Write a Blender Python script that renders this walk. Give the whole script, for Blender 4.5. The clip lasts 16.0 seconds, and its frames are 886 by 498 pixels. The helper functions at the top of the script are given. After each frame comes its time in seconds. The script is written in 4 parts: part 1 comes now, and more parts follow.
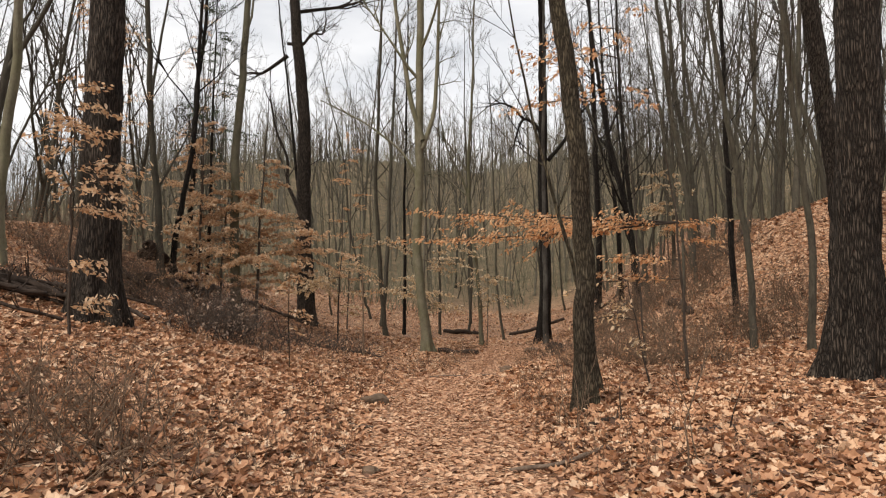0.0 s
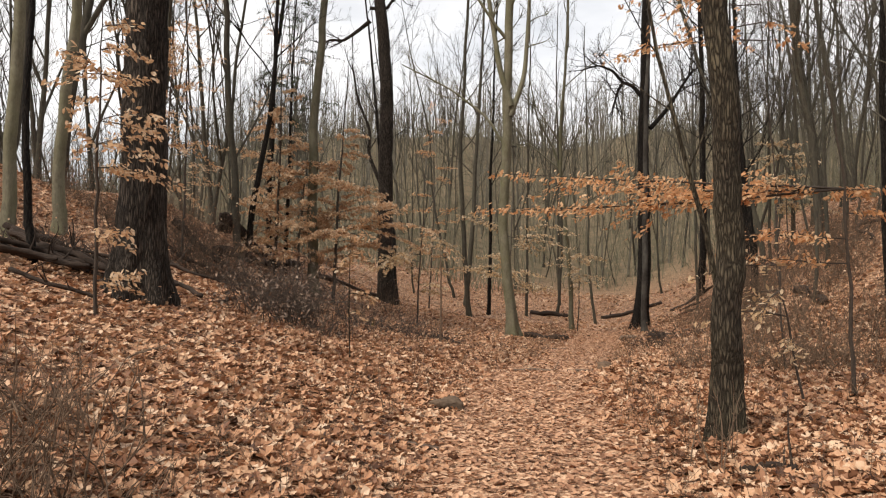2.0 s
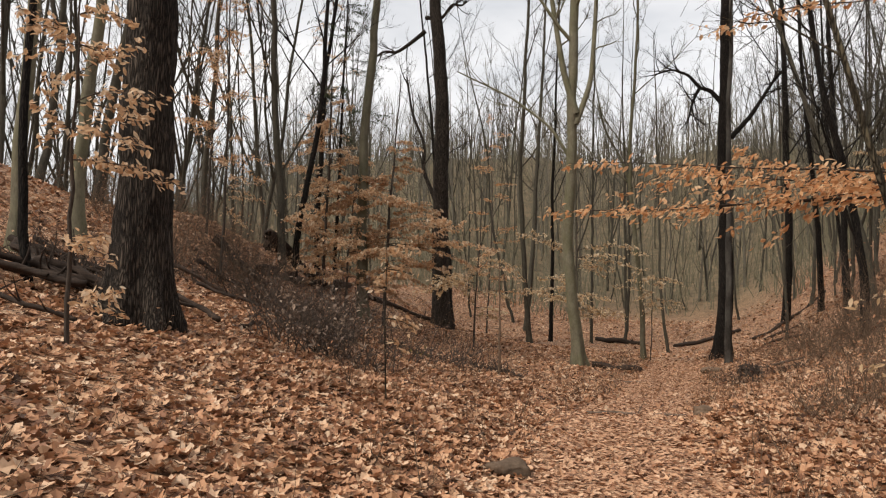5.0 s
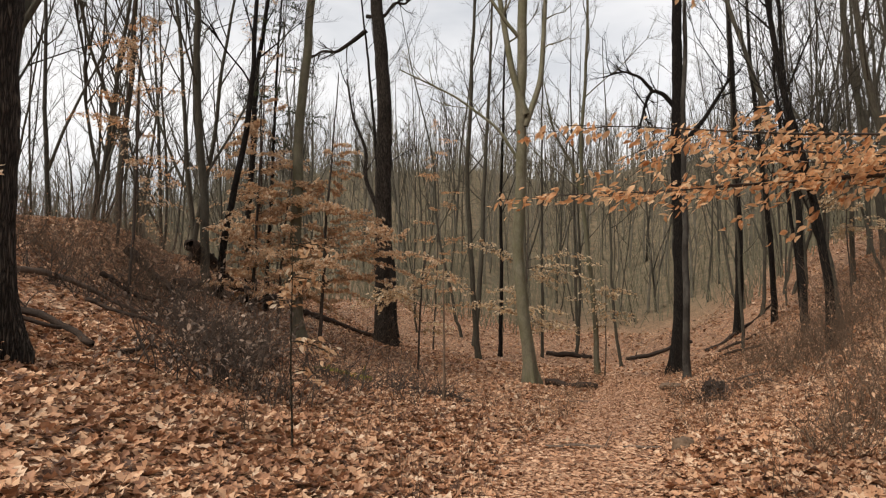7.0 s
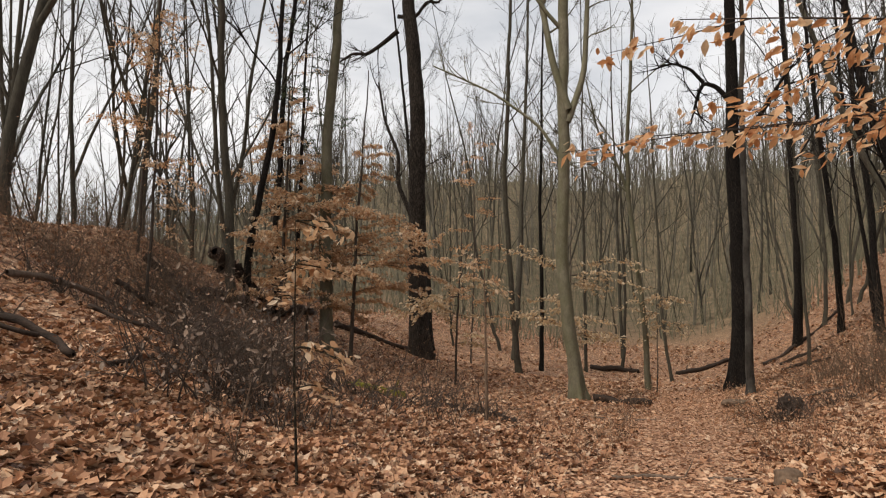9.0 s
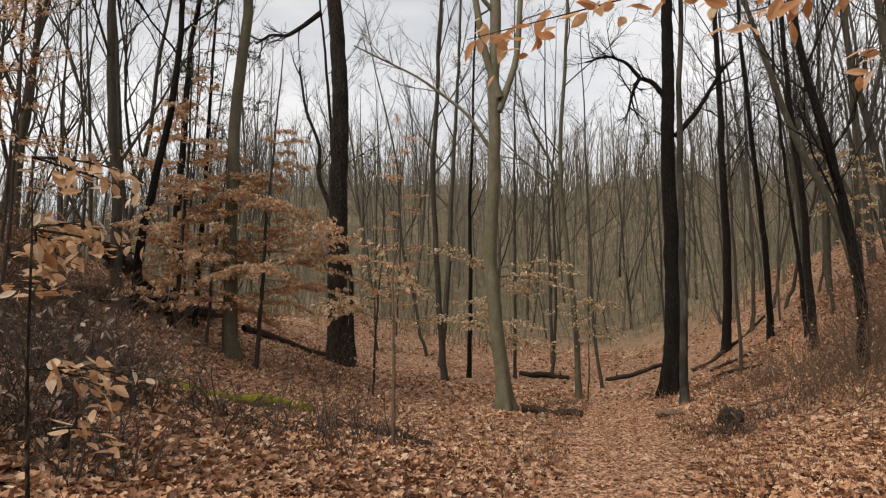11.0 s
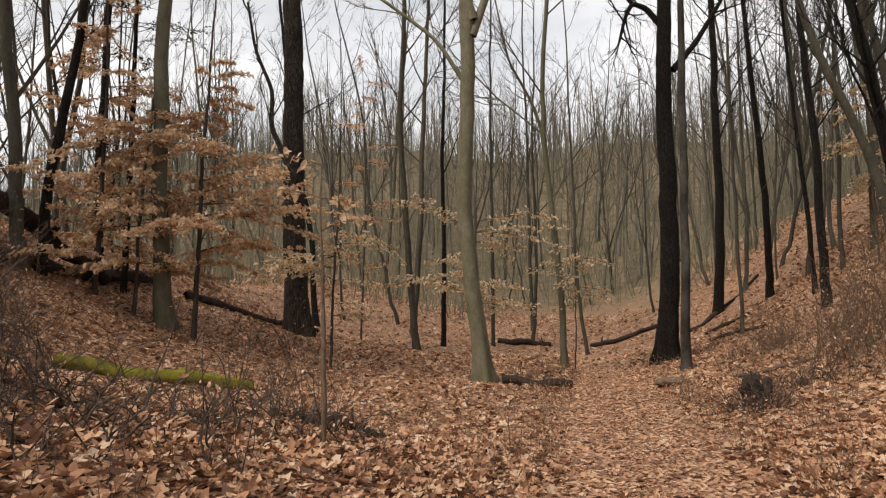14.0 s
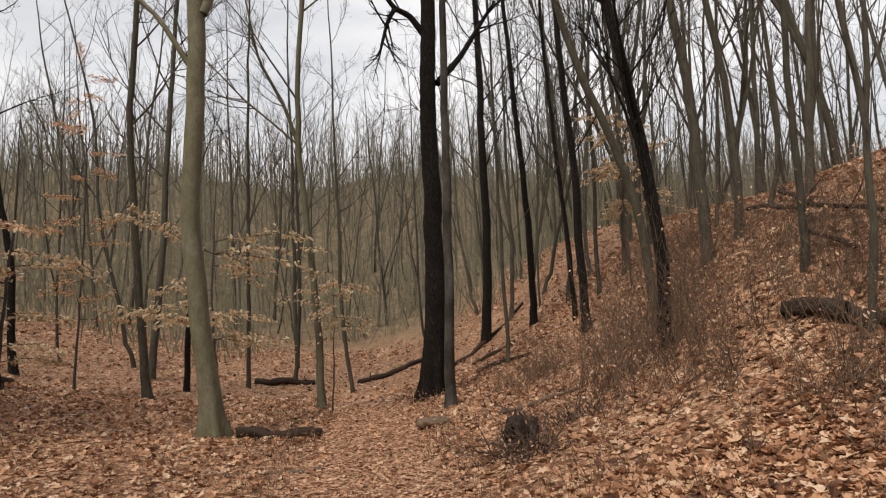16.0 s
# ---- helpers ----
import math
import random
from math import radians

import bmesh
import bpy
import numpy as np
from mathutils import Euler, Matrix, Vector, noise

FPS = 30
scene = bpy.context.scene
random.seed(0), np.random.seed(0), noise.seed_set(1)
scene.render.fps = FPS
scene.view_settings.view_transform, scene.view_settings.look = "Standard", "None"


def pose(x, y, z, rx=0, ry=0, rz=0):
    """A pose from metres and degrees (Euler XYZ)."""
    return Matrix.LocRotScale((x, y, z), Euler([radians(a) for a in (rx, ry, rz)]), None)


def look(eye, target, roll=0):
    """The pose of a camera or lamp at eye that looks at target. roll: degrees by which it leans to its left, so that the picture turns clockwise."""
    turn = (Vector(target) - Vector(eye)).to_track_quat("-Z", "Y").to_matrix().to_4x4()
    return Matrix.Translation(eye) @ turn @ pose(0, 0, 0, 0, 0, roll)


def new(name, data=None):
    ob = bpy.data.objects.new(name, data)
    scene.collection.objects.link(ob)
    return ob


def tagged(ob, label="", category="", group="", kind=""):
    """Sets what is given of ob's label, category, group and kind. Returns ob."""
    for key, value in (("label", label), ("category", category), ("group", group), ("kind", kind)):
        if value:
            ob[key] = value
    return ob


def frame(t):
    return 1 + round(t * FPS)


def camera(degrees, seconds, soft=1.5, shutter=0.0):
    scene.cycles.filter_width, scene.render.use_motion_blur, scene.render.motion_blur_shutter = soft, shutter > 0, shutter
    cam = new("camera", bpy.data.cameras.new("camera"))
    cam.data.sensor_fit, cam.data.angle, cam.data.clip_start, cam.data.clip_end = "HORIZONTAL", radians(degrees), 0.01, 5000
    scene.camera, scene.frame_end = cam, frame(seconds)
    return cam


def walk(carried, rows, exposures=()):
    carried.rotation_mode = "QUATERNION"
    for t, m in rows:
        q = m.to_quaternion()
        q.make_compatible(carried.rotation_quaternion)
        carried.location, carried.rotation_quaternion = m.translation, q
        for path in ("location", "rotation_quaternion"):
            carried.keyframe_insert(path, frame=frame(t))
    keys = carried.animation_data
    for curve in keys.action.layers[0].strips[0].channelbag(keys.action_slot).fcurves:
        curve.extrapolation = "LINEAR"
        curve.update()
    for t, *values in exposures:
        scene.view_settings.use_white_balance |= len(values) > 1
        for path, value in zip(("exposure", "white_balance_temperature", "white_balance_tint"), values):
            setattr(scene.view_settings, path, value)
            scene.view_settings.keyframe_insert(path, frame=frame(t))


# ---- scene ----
cam = camera(66.0, 16.0, soft=1.2)
PATH = [
    (0, 0.005, 0.006, 1.554, 93.81, 0.74, 0.04),
    (0.5, 0.020, 0.520, 1.605, 93.58, 0.33, 0.98),
    (1, 0.009, 1.030, 1.568, 93.20, 0.28, 2.43),
    (1.5, -0.006, 1.521, 1.583, 92.52, 0.30, 4.39),
    (2, -0.027, 2.059, 1.609, 91.96, -0.42, 7.29),
    (2.5, -0.009, 2.491, 1.660, 91.74, -1.29, 10.80),
    (3, -0.051, 2.983, 1.701, 91.98, -1.74, 11.58),
    (3.2, -0.043, 3.148, 1.704, 92.31, -1.78, 11.82),
    (5.3, -0.323, 4.368, 1.560, 94.03, -0.58, 11.95),
    (5.5, -0.296, 4.560, 1.555, 94.14, -0.71, 11.41),
    (6, -0.307, 5.074, 1.559, 94.47, -0.48, 10.15),
    (6.5, -0.331, 5.512, 1.573, 94.73, -0.21, 8.93),
    (7, -0.461, 5.958, 1.582, 95.07, -0.10, 7.88),
    (7.5, -0.509, 6.350, 1.584, 95.49, -0.41, 7.41),
    (8, -0.579, 6.746, 1.588, 96.06, -0.74, 7.94),
    (8.5, -0.694, 7.120, 1.590, 96.20, -0.22, 9.35),
    (9, -0.757, 7.443, 1.445, 96.30, 0.17, 10.86),
    (9.5, -0.635, 7.870, 1.317, 96.94, 0.42, 9.17),
    (10, -0.613, 8.386, 1.314, 97.10, -0.21, 6.76),
    (10.2, -0.621, 8.593, 1.334, 97.08, -0.64, 5.70),
    (12.3, -0.744, 10.131, 1.585, 94.25, 0.35, 5.19),
    (12.5, -0.739, 10.266, 1.588, 93.88, 0.59, 5.68),
    (13, -0.797, 10.716, 1.530, 93.88, 0.73, 5.90),
    (13.5, -0.808, 11.230, 1.333, 93.96, 0.42, 5.33),
    (14, -0.700, 12.036, 1.218, 94.15, 0.90, 3.29),
    (14.5, -0.613, 12.851, 1.220, 94.88, 1.84, -0.56),
    (15, -0.390, 13.639, 1.155, 95.91, 2.61, -5.34),
    (15.5, -0.070, 14.306, 1.147, 96.32, 2.87, -10.62),
    (16, 0.282, 14.486, 1.145, 96.47, 2.42, -14.76),
]
walk(cam, [(t, pose(x, y, z, rx, ry, rz)) for t, x, y, z, rx, ry, rz in PATH],
     [(t, stops, 6850, 10) for t, stops in ((0.0, 0.76), (1.0, 0.86), (3.0, 0.88), (5.5, 0.66), (7.0, 0.66), (10.0, 0.54), (12.5, 0.62), (14.0, 0.7), (16.0, 0.62))])

# ---- sky and sun: a bright overcast day ----
world = bpy.data.worlds.new("overcast_sky")
scene.world = world
world.use_nodes = True
wt = world.node_tree
wt.nodes.clear()
w_out = wt.nodes.new("ShaderNodeOutputWorld")
w_bg = wt.nodes.new("ShaderNodeBackground")
w_sky = wt.nodes.new("ShaderNodeTexSky")
w_sky.sky_type, w_sky.sun_disc = "NISHITA", False
w_sky.sun_elevation, w_sky.sun_rotation = radians(48), radians(40)
w_co = wt.nodes.new("ShaderNodeTexCoord")
w_map = wt.nodes.new("ShaderNodeMapping")
w_map.inputs["Scale"].default_value = (1.0, 1.0, 3.2)
w_noise = wt.nodes.new("ShaderNodeTexNoise")
w_noise.inputs["Scale"].default_value, w_noise.inputs["Detail"].default_value = 2.6, 6.0
w_ramp = wt.nodes.new("ShaderNodeValToRGB")
w_ramp.color_ramp.elements[0].position, w_ramp.color_ramp.elements[0].color = 0.3, (0.42, 0.44, 0.475, 1)
w_ramp.color_ramp.elements[1].position, w_ramp.color_ramp.elements[1].color = 0.62, (0.70, 0.70, 0.715, 1)
w_dim = wt.nodes.new("ShaderNodeVectorMath")
w_dim.operation = "SCALE"
w_dim.inputs["Scale"].default_value = 0.1
w_mix = wt.nodes.new("ShaderNodeMix")
w_mix.data_type = "RGBA"
w_mix.inputs["Factor"].default_value = 0.9
wt.links.new(w_co.outputs["Generated"], w_map.inputs["Vector"])
wt.links.new(w_map.outputs["Vector"], w_noise.inputs["Vector"])
wt.links.new(w_noise.outputs["Fac"], w_ramp.inputs["Fac"])
wt.links.new(w_sky.outputs["Color"], w_dim.inputs[0])
wt.links.new(w_dim.outputs["Vector"], w_mix.inputs["A"])
wt.links.new(w_ramp.outputs["Color"], w_mix.inputs["B"])
wt.links.new(w_mix.outputs["Result"], w_bg.inputs["Color"])
w_bg.inputs["Strength"].default_value = 1.0
wt.links.new(w_bg.outputs["Background"], w_out.inputs["Surface"])
sun = new("sun", bpy.data.lights.new("sun", "SUN"))
sun.data.energy, sun.data.angle, sun.data.color = 2.3, radians(16), (1.0, 0.95, 0.88)
sun.matrix_world = look((-20, -14, 30), (0, 6, 0))

# ---- materials ----


def graph(name):
    m = bpy.data.materials.new(name)
    m.use_nodes = True
    t = m.node_tree
    return m, t, t.nodes["Principled BSDF"]


def ramp(t, src, stops, mode="LINEAR"):
    r = t.nodes.new("ShaderNodeValToRGB")
    r.color_ramp.interpolation = mode
    while len(r.color_ramp.elements) < len(stops):
        r.color_ramp.elements.new(0.5)
    for e, (p, c) in zip(r.color_ramp.elements, stops):
        e.position, e.color = p, (*c, 1)
    t.links.new(src, r.inputs["Fac"])
    return r.outputs["Color"]


def scaled(t, scale, kind="Object"):
    co, mp = t.nodes.new("ShaderNodeTexCoord"), t.nodes.new("ShaderNodeMapping")
    mp.inputs["Scale"].default_value = scale
    t.links.new(co.outputs[kind], mp.inputs["Vector"])
    return mp.outputs["Vector"]


def grain(t, vec, scale, detail=6.0, rough=0.6):
    n = t.nodes.new("ShaderNodeTexNoise")
    n.inputs["Scale"].default_value, n.inputs["Detail"].default_value, n.inputs["Roughness"].default_value = scale, detail, rough
    t.links.new(vec, n.inputs["Vector"])
    return n.outputs["Fac"]


def blend(t, fac, a, b, mode="MIX"):
    m = t.nodes.new("ShaderNodeMix")
    m.data_type, m.blend_type = "RGBA", mode
    for sock, v in (("Factor", fac), ("A", a), ("B", b)):
        if isinstance(v, (int, float)):
            m.inputs[sock].default_value = v
        elif isinstance(v, tuple):
            m.inputs[sock].default_value = (*v, 1)
        else:
            t.links.new(v, m.inputs[sock])
    return m.outputs["Result"]


def relief(t, bsdf, src, strength, dist):
    b = t.nodes.new("ShaderNodeBump")
    b.inputs["Strength"].default_value, b.inputs["Distance"].default_value = strength, dist
    t.links.new(src, b.inputs["Height"])
    t.links.new(b.outputs["Normal"], bsdf.inputs["Normal"])


def bark(name, dark, light, moss=None, around=9.0, along=1.6, depth=0.02, rough=0.9, patch=0.35, edge=0.18, cover=0.0):
    m, t, b = graph(name)
    vec = scaled(t, (around, around, along))
    g = grain(t, vec, 1.6, 8.0, 0.65)
    fine = grain(t, scaled(t, (40, 40, 12)), 1.0, 5.0)
    col = ramp(t, g, [(0.5 - edge, dark), (0.5 + edge, light)])
    col = blend(t, 0.3, col, ramp(t, fine, [(0.3, tuple(0.55 * c for c in dark)), (0.7, tuple(1.15 * c for c in light))]))
    if moss:
        big = grain(t, scaled(t, (1.3, 1.3, 0.8)), 1.5, 4.0)
        f = ramp(t, big, [(0.4 - cover, (0, 0, 0)), (0.72 - cover, (patch, patch, patch))])
        col = blend(t, f, col, moss)
    oi = t.nodes.new("ShaderNodeObjectInfo")
    col = blend(t, 0.5, col, ramp(t, oi.outputs["Random"], [(0.0, (0.4, 0.4, 0.4)), (0.7, (0.9, 0.88, 0.85)), (1.0, (1.0, 1.0, 1.0))]), "MULTIPLY")
    t.links.new(col, b.inputs["Base Color"])
    b.inputs["Roughness"].default_value = rough
    b.inputs["Specular IOR Level"].default_value = 0.2
    relief(t, b, g, 0.9, depth)
    return m


def leafy(name, stops, through_light=0.25):
    m, t, b = graph(name)
    geo = t.nodes.new("ShaderNodeNewGeometry")
    col = ramp(t, geo.outputs["Random Per Island"], stops)
    g = grain(t, scaled(t, (30, 30, 30)), 1.0, 5.0)
    col = blend(t, 0.55, col, ramp(t, g, [(0.3, (0.55, 0.5, 0.45)), (0.7, (1.0, 1.0, 1.0))]), "MULTIPLY")
    t.links.new(col, b.inputs["Base Color"])
    b.inputs["Roughness"].default_value = 0.6
    b.inputs["Specular IOR Level"].default_value = 0.3
    if through_light:
        out = t.nodes["Material Output"]
        tr, mx = t.nodes.new("ShaderNodeBsdfTranslucent"), t.nodes.new("ShaderNodeMixShader")
        mx.inputs["Fac"].default_value = through_light
        t.links.new(col, tr.inputs["Color"])
        t.links.new(b.outputs["BSDF"], mx.inputs[1])
        t.links.new(tr.outputs["BSDF"], mx.inputs[2])
        t.links.new(mx.outputs["Shader"], out.inputs["Surface"])
    return m


def furrowed(name, gap, ridge, across, along, depth, tint=None):
    """Bark of long plates with dark furrows between them."""
    m, t, b = graph(name)
    vec = scaled(t, (across, across, along))
    wob = t.nodes.new("ShaderNodeTexNoise")
    wob.inputs["Scale"].default_value, wob.inputs["Detail"].default_value = 0.5, 3.0
    t.links.new(vec, wob.inputs["Vector"])
    add = t.nodes.new("ShaderNodeVectorMath")
    add.operation = "MULTIPLY_ADD"
    t.links.new(wob.outputs["Color"], add.inputs[0])
    add.inputs[1].default_value = (2.6, 2.6, 2.6)
    t.links.new(vec, add.inputs[2])
    cell = t.nodes.new("ShaderNodeTexVoronoi")
    cell.feature = "DISTANCE_TO_EDGE"
    cell.inputs["Scale"].default_value = 1.0
    t.links.new(add.outputs["Vector"], cell.inputs["Vector"])
    fine = grain(t, scaled(t, (60, 60, 16)), 1.0, 6.0, 0.7)
    col = ramp(t, cell.outputs["Distance"], [(0.0, gap), (0.34, ridge)])
    col = blend(t, 0.8, col, ramp(t, fine, [(0.3, (0.35, 0.34, 0.33)), (0.7, (1.0, 1.0, 1.0))]), "MULTIPLY")
    big = grain(t, scaled(t, (1.5, 1.5, 0.7)), 1.5, 4.0)
    col = blend(t, 0.7, col, ramp(t, big, [(0.35, (0.45, 0.43, 0.42)), (0.65, tint or (1.0, 0.98, 0.94))]), "MULTIPLY")
    t.links.new(col, b.inputs["Base Color"])
    b.inputs["Roughness"].default_value = 0.95
    b.inputs["Specular IOR Level"].default_value = 0.15
    relief(t, b, ramp(t, cell.outputs["Distance"], [(0.0, (0, 0, 0)), (0.25, (1, 1, 1))]), 1.0, depth)
    return m


BARK_OAK = furrowed("oak_bark", (0.016, 0.012, 0.010), (0.125, 0.102, 0.083), 34.0, 3.6, 0.025)
BARK_BEECH = bark("beech_bark", (0.085, 0.075, 0.050), (0.21, 0.19, 0.135), (0.085, 0.090, 0.035), 3, 1.5, 0.004, 0.75, 0.6)
BARK_DARK = furrowed("dark_bark", (0.007, 0.006, 0.005), (0.045, 0.037, 0.031), 38.0, 5.0, 0.012)
BARK_MAPLE = furrowed("maple_bark", (0.030, 0.023, 0.017), (0.16, 0.13, 0.095), 36.0, 6.5, 0.012, (0.95, 1.0, 0.85))
BARK_PATCHY = bark("patchy_bark", (0.014, 0.012, 0.010), (0.05, 0.043, 0.037), (0.20, 0.19, 0.17), 12, 2.5, 0.014, 0.9, 0.5)
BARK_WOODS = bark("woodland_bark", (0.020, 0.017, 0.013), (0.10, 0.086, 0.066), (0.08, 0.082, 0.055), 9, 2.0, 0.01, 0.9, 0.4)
# Woodland bark again for distant trees, with the paling of haze in its colour.
BARK_FAR_HAZED = bark("far_bark_hazed", (0.075, 0.067, 0.053), (0.20, 0.178, 0.138), None, 6, 1.0, 0.01)
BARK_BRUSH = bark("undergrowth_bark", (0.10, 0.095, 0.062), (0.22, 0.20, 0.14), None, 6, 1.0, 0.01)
TWIG = bark("twig_bark", (0.025, 0.019, 0.015), (0.085, 0.065, 0.052), None, 30, 6, 0.003)
DARKBRUSH = bark("dark_dead_stems", (0.022, 0.016, 0.013), (0.14, 0.102, 0.08), None, 30, 8, 0.002)
BRAMBLE = bark("bramble_stem", (0.046, 0.030, 0.021), (0.22, 0.148, 0.100), None, 30, 8, 0.002)
DEADWOOD = bark("rotten_wood", (0.012, 0.009, 0.007), (0.058, 0.038, 0.028), None, 4, 16, 0.02)
DEADGREY = bark("weathered_branch", (0.06, 0.042, 0.032), (0.20, 0.145, 0.11), None, 16, 6, 0.01)
MOSSY = bark("mossy_wood", (0.022, 0.016, 0.010), (0.065, 0.048, 0.028), (0.25, 0.23, 0.022), 9, 5, 0.03, 0.95, 0.95, cover=0.12)
STONE = bark("field_stone", (0.07, 0.045, 0.030), (0.20, 0.135, 0.092), (0.13, 0.10, 0.07), 7, 7, 0.012, 0.85, 0.5)
LITTER = leafy("oak_litter", [(0.0, (0.06, 0.029, 0.018)), (0.15, (0.22, 0.10, 0.053)), (0.5, (0.47, 0.245, 0.135)), (0.8, (0.60, 0.37, 0.225)), (1.0, (0.68, 0.50, 0.355))], 0.12)
TRAMPLED = leafy("trampled_litter", [(0.0, (0.15, 0.074, 0.044)), (0.3, (0.38, 0.20, 0.115)), (0.7, (0.55, 0.32, 0.195)), (1.0, (0.66, 0.44, 0.295))], 0.1)
WITHERED = leafy("withered_leaf", [(0.0, (0.07, 0.046, 0.035)), (0.5, (0.20, 0.14, 0.10)), (1.0, (0.42, 0.31, 0.235))], 0.2)
BEECHLEAF = leafy("beech_leaf", [(0.0, (0.42, 0.23, 0.12)), (0.35, (0.63, 0.41, 0.24)), (0.8, (0.73, 0.53, 0.35)), (1.0, (0.80, 0.68, 0.52))], 0.5)
ORANGELEAF = leafy("orange_beech_leaf", [(0.0, (0.50, 0.23, 0.10)), (0.5, (0.71, 0.40, 0.20)), (1.0, (0.79, 0.58, 0.37))], 0.5)
PALELEAF = leafy("pale_beech_leaf", [(0.0, (0.48, 0.32, 0.18)), (0.5, (0.66, 0.49, 0.30)), (1.0, (0.76, 0.65, 0.49))], 0.5)
EVERGREEN = leafy("evergreen_needles", [(0.0, (0.025, 0.04, 0.018)), (1.0, (0.07, 0.09, 0.04))], 0.2)


def litter_ground():
    """Layers of leaf-sized cells with dark gaps, trodden fragments on the trail, low growth on the far hills."""
    m, t, b = graph("leaf_covered_ground")
    co = t.nodes.new("ShaderNodeTexCoord")
    warp = t.nodes.new("ShaderNodeTexNoise")
    warp.inputs["Scale"].default_value, warp.inputs["Detail"].default_value = 18.0, 3.0
    t.links.new(co.outputs["Object"], warp.inputs["Vector"])
    add = t.nodes.new("ShaderNodeVectorMath")
    add.operation = "MULTIPLY_ADD"
    t.links.new(warp.outputs["Color"], add.inputs[0])
    add.inputs[1].default_value = (0.05, 0.05, 0.05)
    t.links.new(co.outputs["Object"], add.inputs[2])

    def cells(scale, stops, gap):
        v, e = t.nodes.new("ShaderNodeTexVoronoi"), t.nodes.new("ShaderNodeTexVoronoi")
        e.feature = "DISTANCE_TO_EDGE"
        for n in (v, e):
            n.inputs["Scale"].default_value = scale
            t.links.new(add.outputs["Vector"], n.inputs["Vector"])
        sep = t.nodes.new("ShaderNodeSeparateColor")
        t.links.new(v.outputs["Color"], sep.inputs["Color"])
        c = ramp(t, sep.outputs["Red"], stops)
        return blend(t, ramp(t, e.outputs["Distance"], [(0.0, (0, 0, 0)), (gap, (1, 1, 1))]), (0.05, 0.025, 0.015), c), sep.outputs["Green"]

    leaf = [(0.0, (0.06, 0.029, 0.018)), (0.25, (0.25, 0.122, 0.068)), (0.6, (0.47, 0.255, 0.145)), (0.85, (0.60, 0.385, 0.24)), (1.0, (0.68, 0.50, 0.36))]
    worn = [(0.0, (0.24, 0.122, 0.07)), (0.5, (0.53, 0.305, 0.182)), (1.0, (0.70, 0.47, 0.31))]
    a, ha = cells(11.0, leaf, 0.10)
    c2, hb = cells(19.0, leaf, 0.10)
    w, hw = cells(30.0, worn, 0.05)
    g = grain(t, co.outputs["Object"], 9.0, 4.0)
    pick = ramp(t, g, [(0.47, (0, 0, 0)), (0.53, (1, 1, 1))])
    col = blend(t, pick, a, c2)
    big = grain(t, co.outputs["Object"], 0.45, 5.0)
    col = blend(t, 0.6, col, ramp(t, big, [(0.3, (0.62, 0.55, 0.50)), (0.65, (1.0, 0.98, 0.96))]), "MULTIPLY")
    at = t.nodes.new("ShaderNodeAttribute")
    at.attribute_name = "trodden"
    col = blend(t, at.outputs["Fac"], col, w)
    hs = t.nodes.new("ShaderNodeAttribute")
    hs.attribute_name = "undergrown"
    low = ramp(t, grain(t, co.outputs["Object"], 1.2, 7.0), [(0.3, (0.08, 0.070, 0.042)), (0.55, (0.17, 0.135, 0.085)), (0.75, (0.28, 0.19, 0.115))])
    col = blend(t, hs.outputs["Fac"], col, low)
    fine = grain(t, co.outputs["Object"], 60.0, 4.0)
    col = blend(t, 0.5, col, ramp(t, fine, [(0.3, (0.5, 0.48, 0.46)), (0.7, (1.0, 1.0, 1.0))]), "MULTIPLY")
    t.links.new(col, b.inputs["Base Color"])
    b.inputs["Roughness"].default_value = 0.85
    b.inputs["Specular IOR Level"].default_value = 0.2
    relief(t, b, ha, 1.0, 0.03)
    return m


GROUND = litter_ground()

# ---- the lie of the land ----


def sm(a, b, v):
    t = min(max((v - a) / (b - a), 0.0), 1.0)
    return t * t * (3 - 2 * t)


def bend(y):
    """x of the path's middle."""
    return 1.5 * sm(13.5, 23.0, y) + 1.6 * sm(23.0, 33.0, y) + 3.6 * sm(33, 58, y)


def fall(y):
    """Height of the path along its way."""
    return 0.03 - 0.22 * sm(2.0, 12.0, y) - 0.77 * sm(11.0, 27.0, y) - 0.25 * sm(30, 44, y) + 0.9 * sm(41, 51, y)


def height(x, y):
    """Height of the ground, without its small bumps."""
    c = bend(y)
    z = fall(y)
    u = max(0.0, c - 0.7 - x)
    k = sm(17.0, 22.5, y)
    bank = 0.26 * u * u / (u + 0.35) * (1 - 0.35 * sm(9, 22, u))
    left = bank + (0.0112 * min(u, 15.0) ** 2 - bank) * k + 1.9 * sm(8.5, 15, u) * (1 - 0.75 * sm(25, 30, y)) * (1 - sm(36, 50, y))
    left += 1.9 * math.exp(-((x + 16.5) / 5.2) ** 2 - ((y - 31.5) / 8.0) ** 2)
    v = max(0.0, x - c)
    right = 0.3 * sm(0.7, 2.1, v) + (5.6 * sm(1.9, 13.5, v) + 1.2 * sm(5.0, 18.0, v) * sm(29, 46, y)) * (0.06 + 0.94 * sm(13.0, 24.5, y)) * (1 - 0.45 * sm(20, 44, v)) * (1 - 0.6 * sm(54, 80, y))
    far = 26.0 * sm(56, 140, y + 0.12 * math.hypot(x - 8, 45) - 5) * (1 - 0.75 * sm(36, 100, -x)) + 6 * sm(135, 260, y)
    away = -1.2 * sm(24, 70, -x) * (1 - sm(38, 70, y))
    return z + left + right + far + away


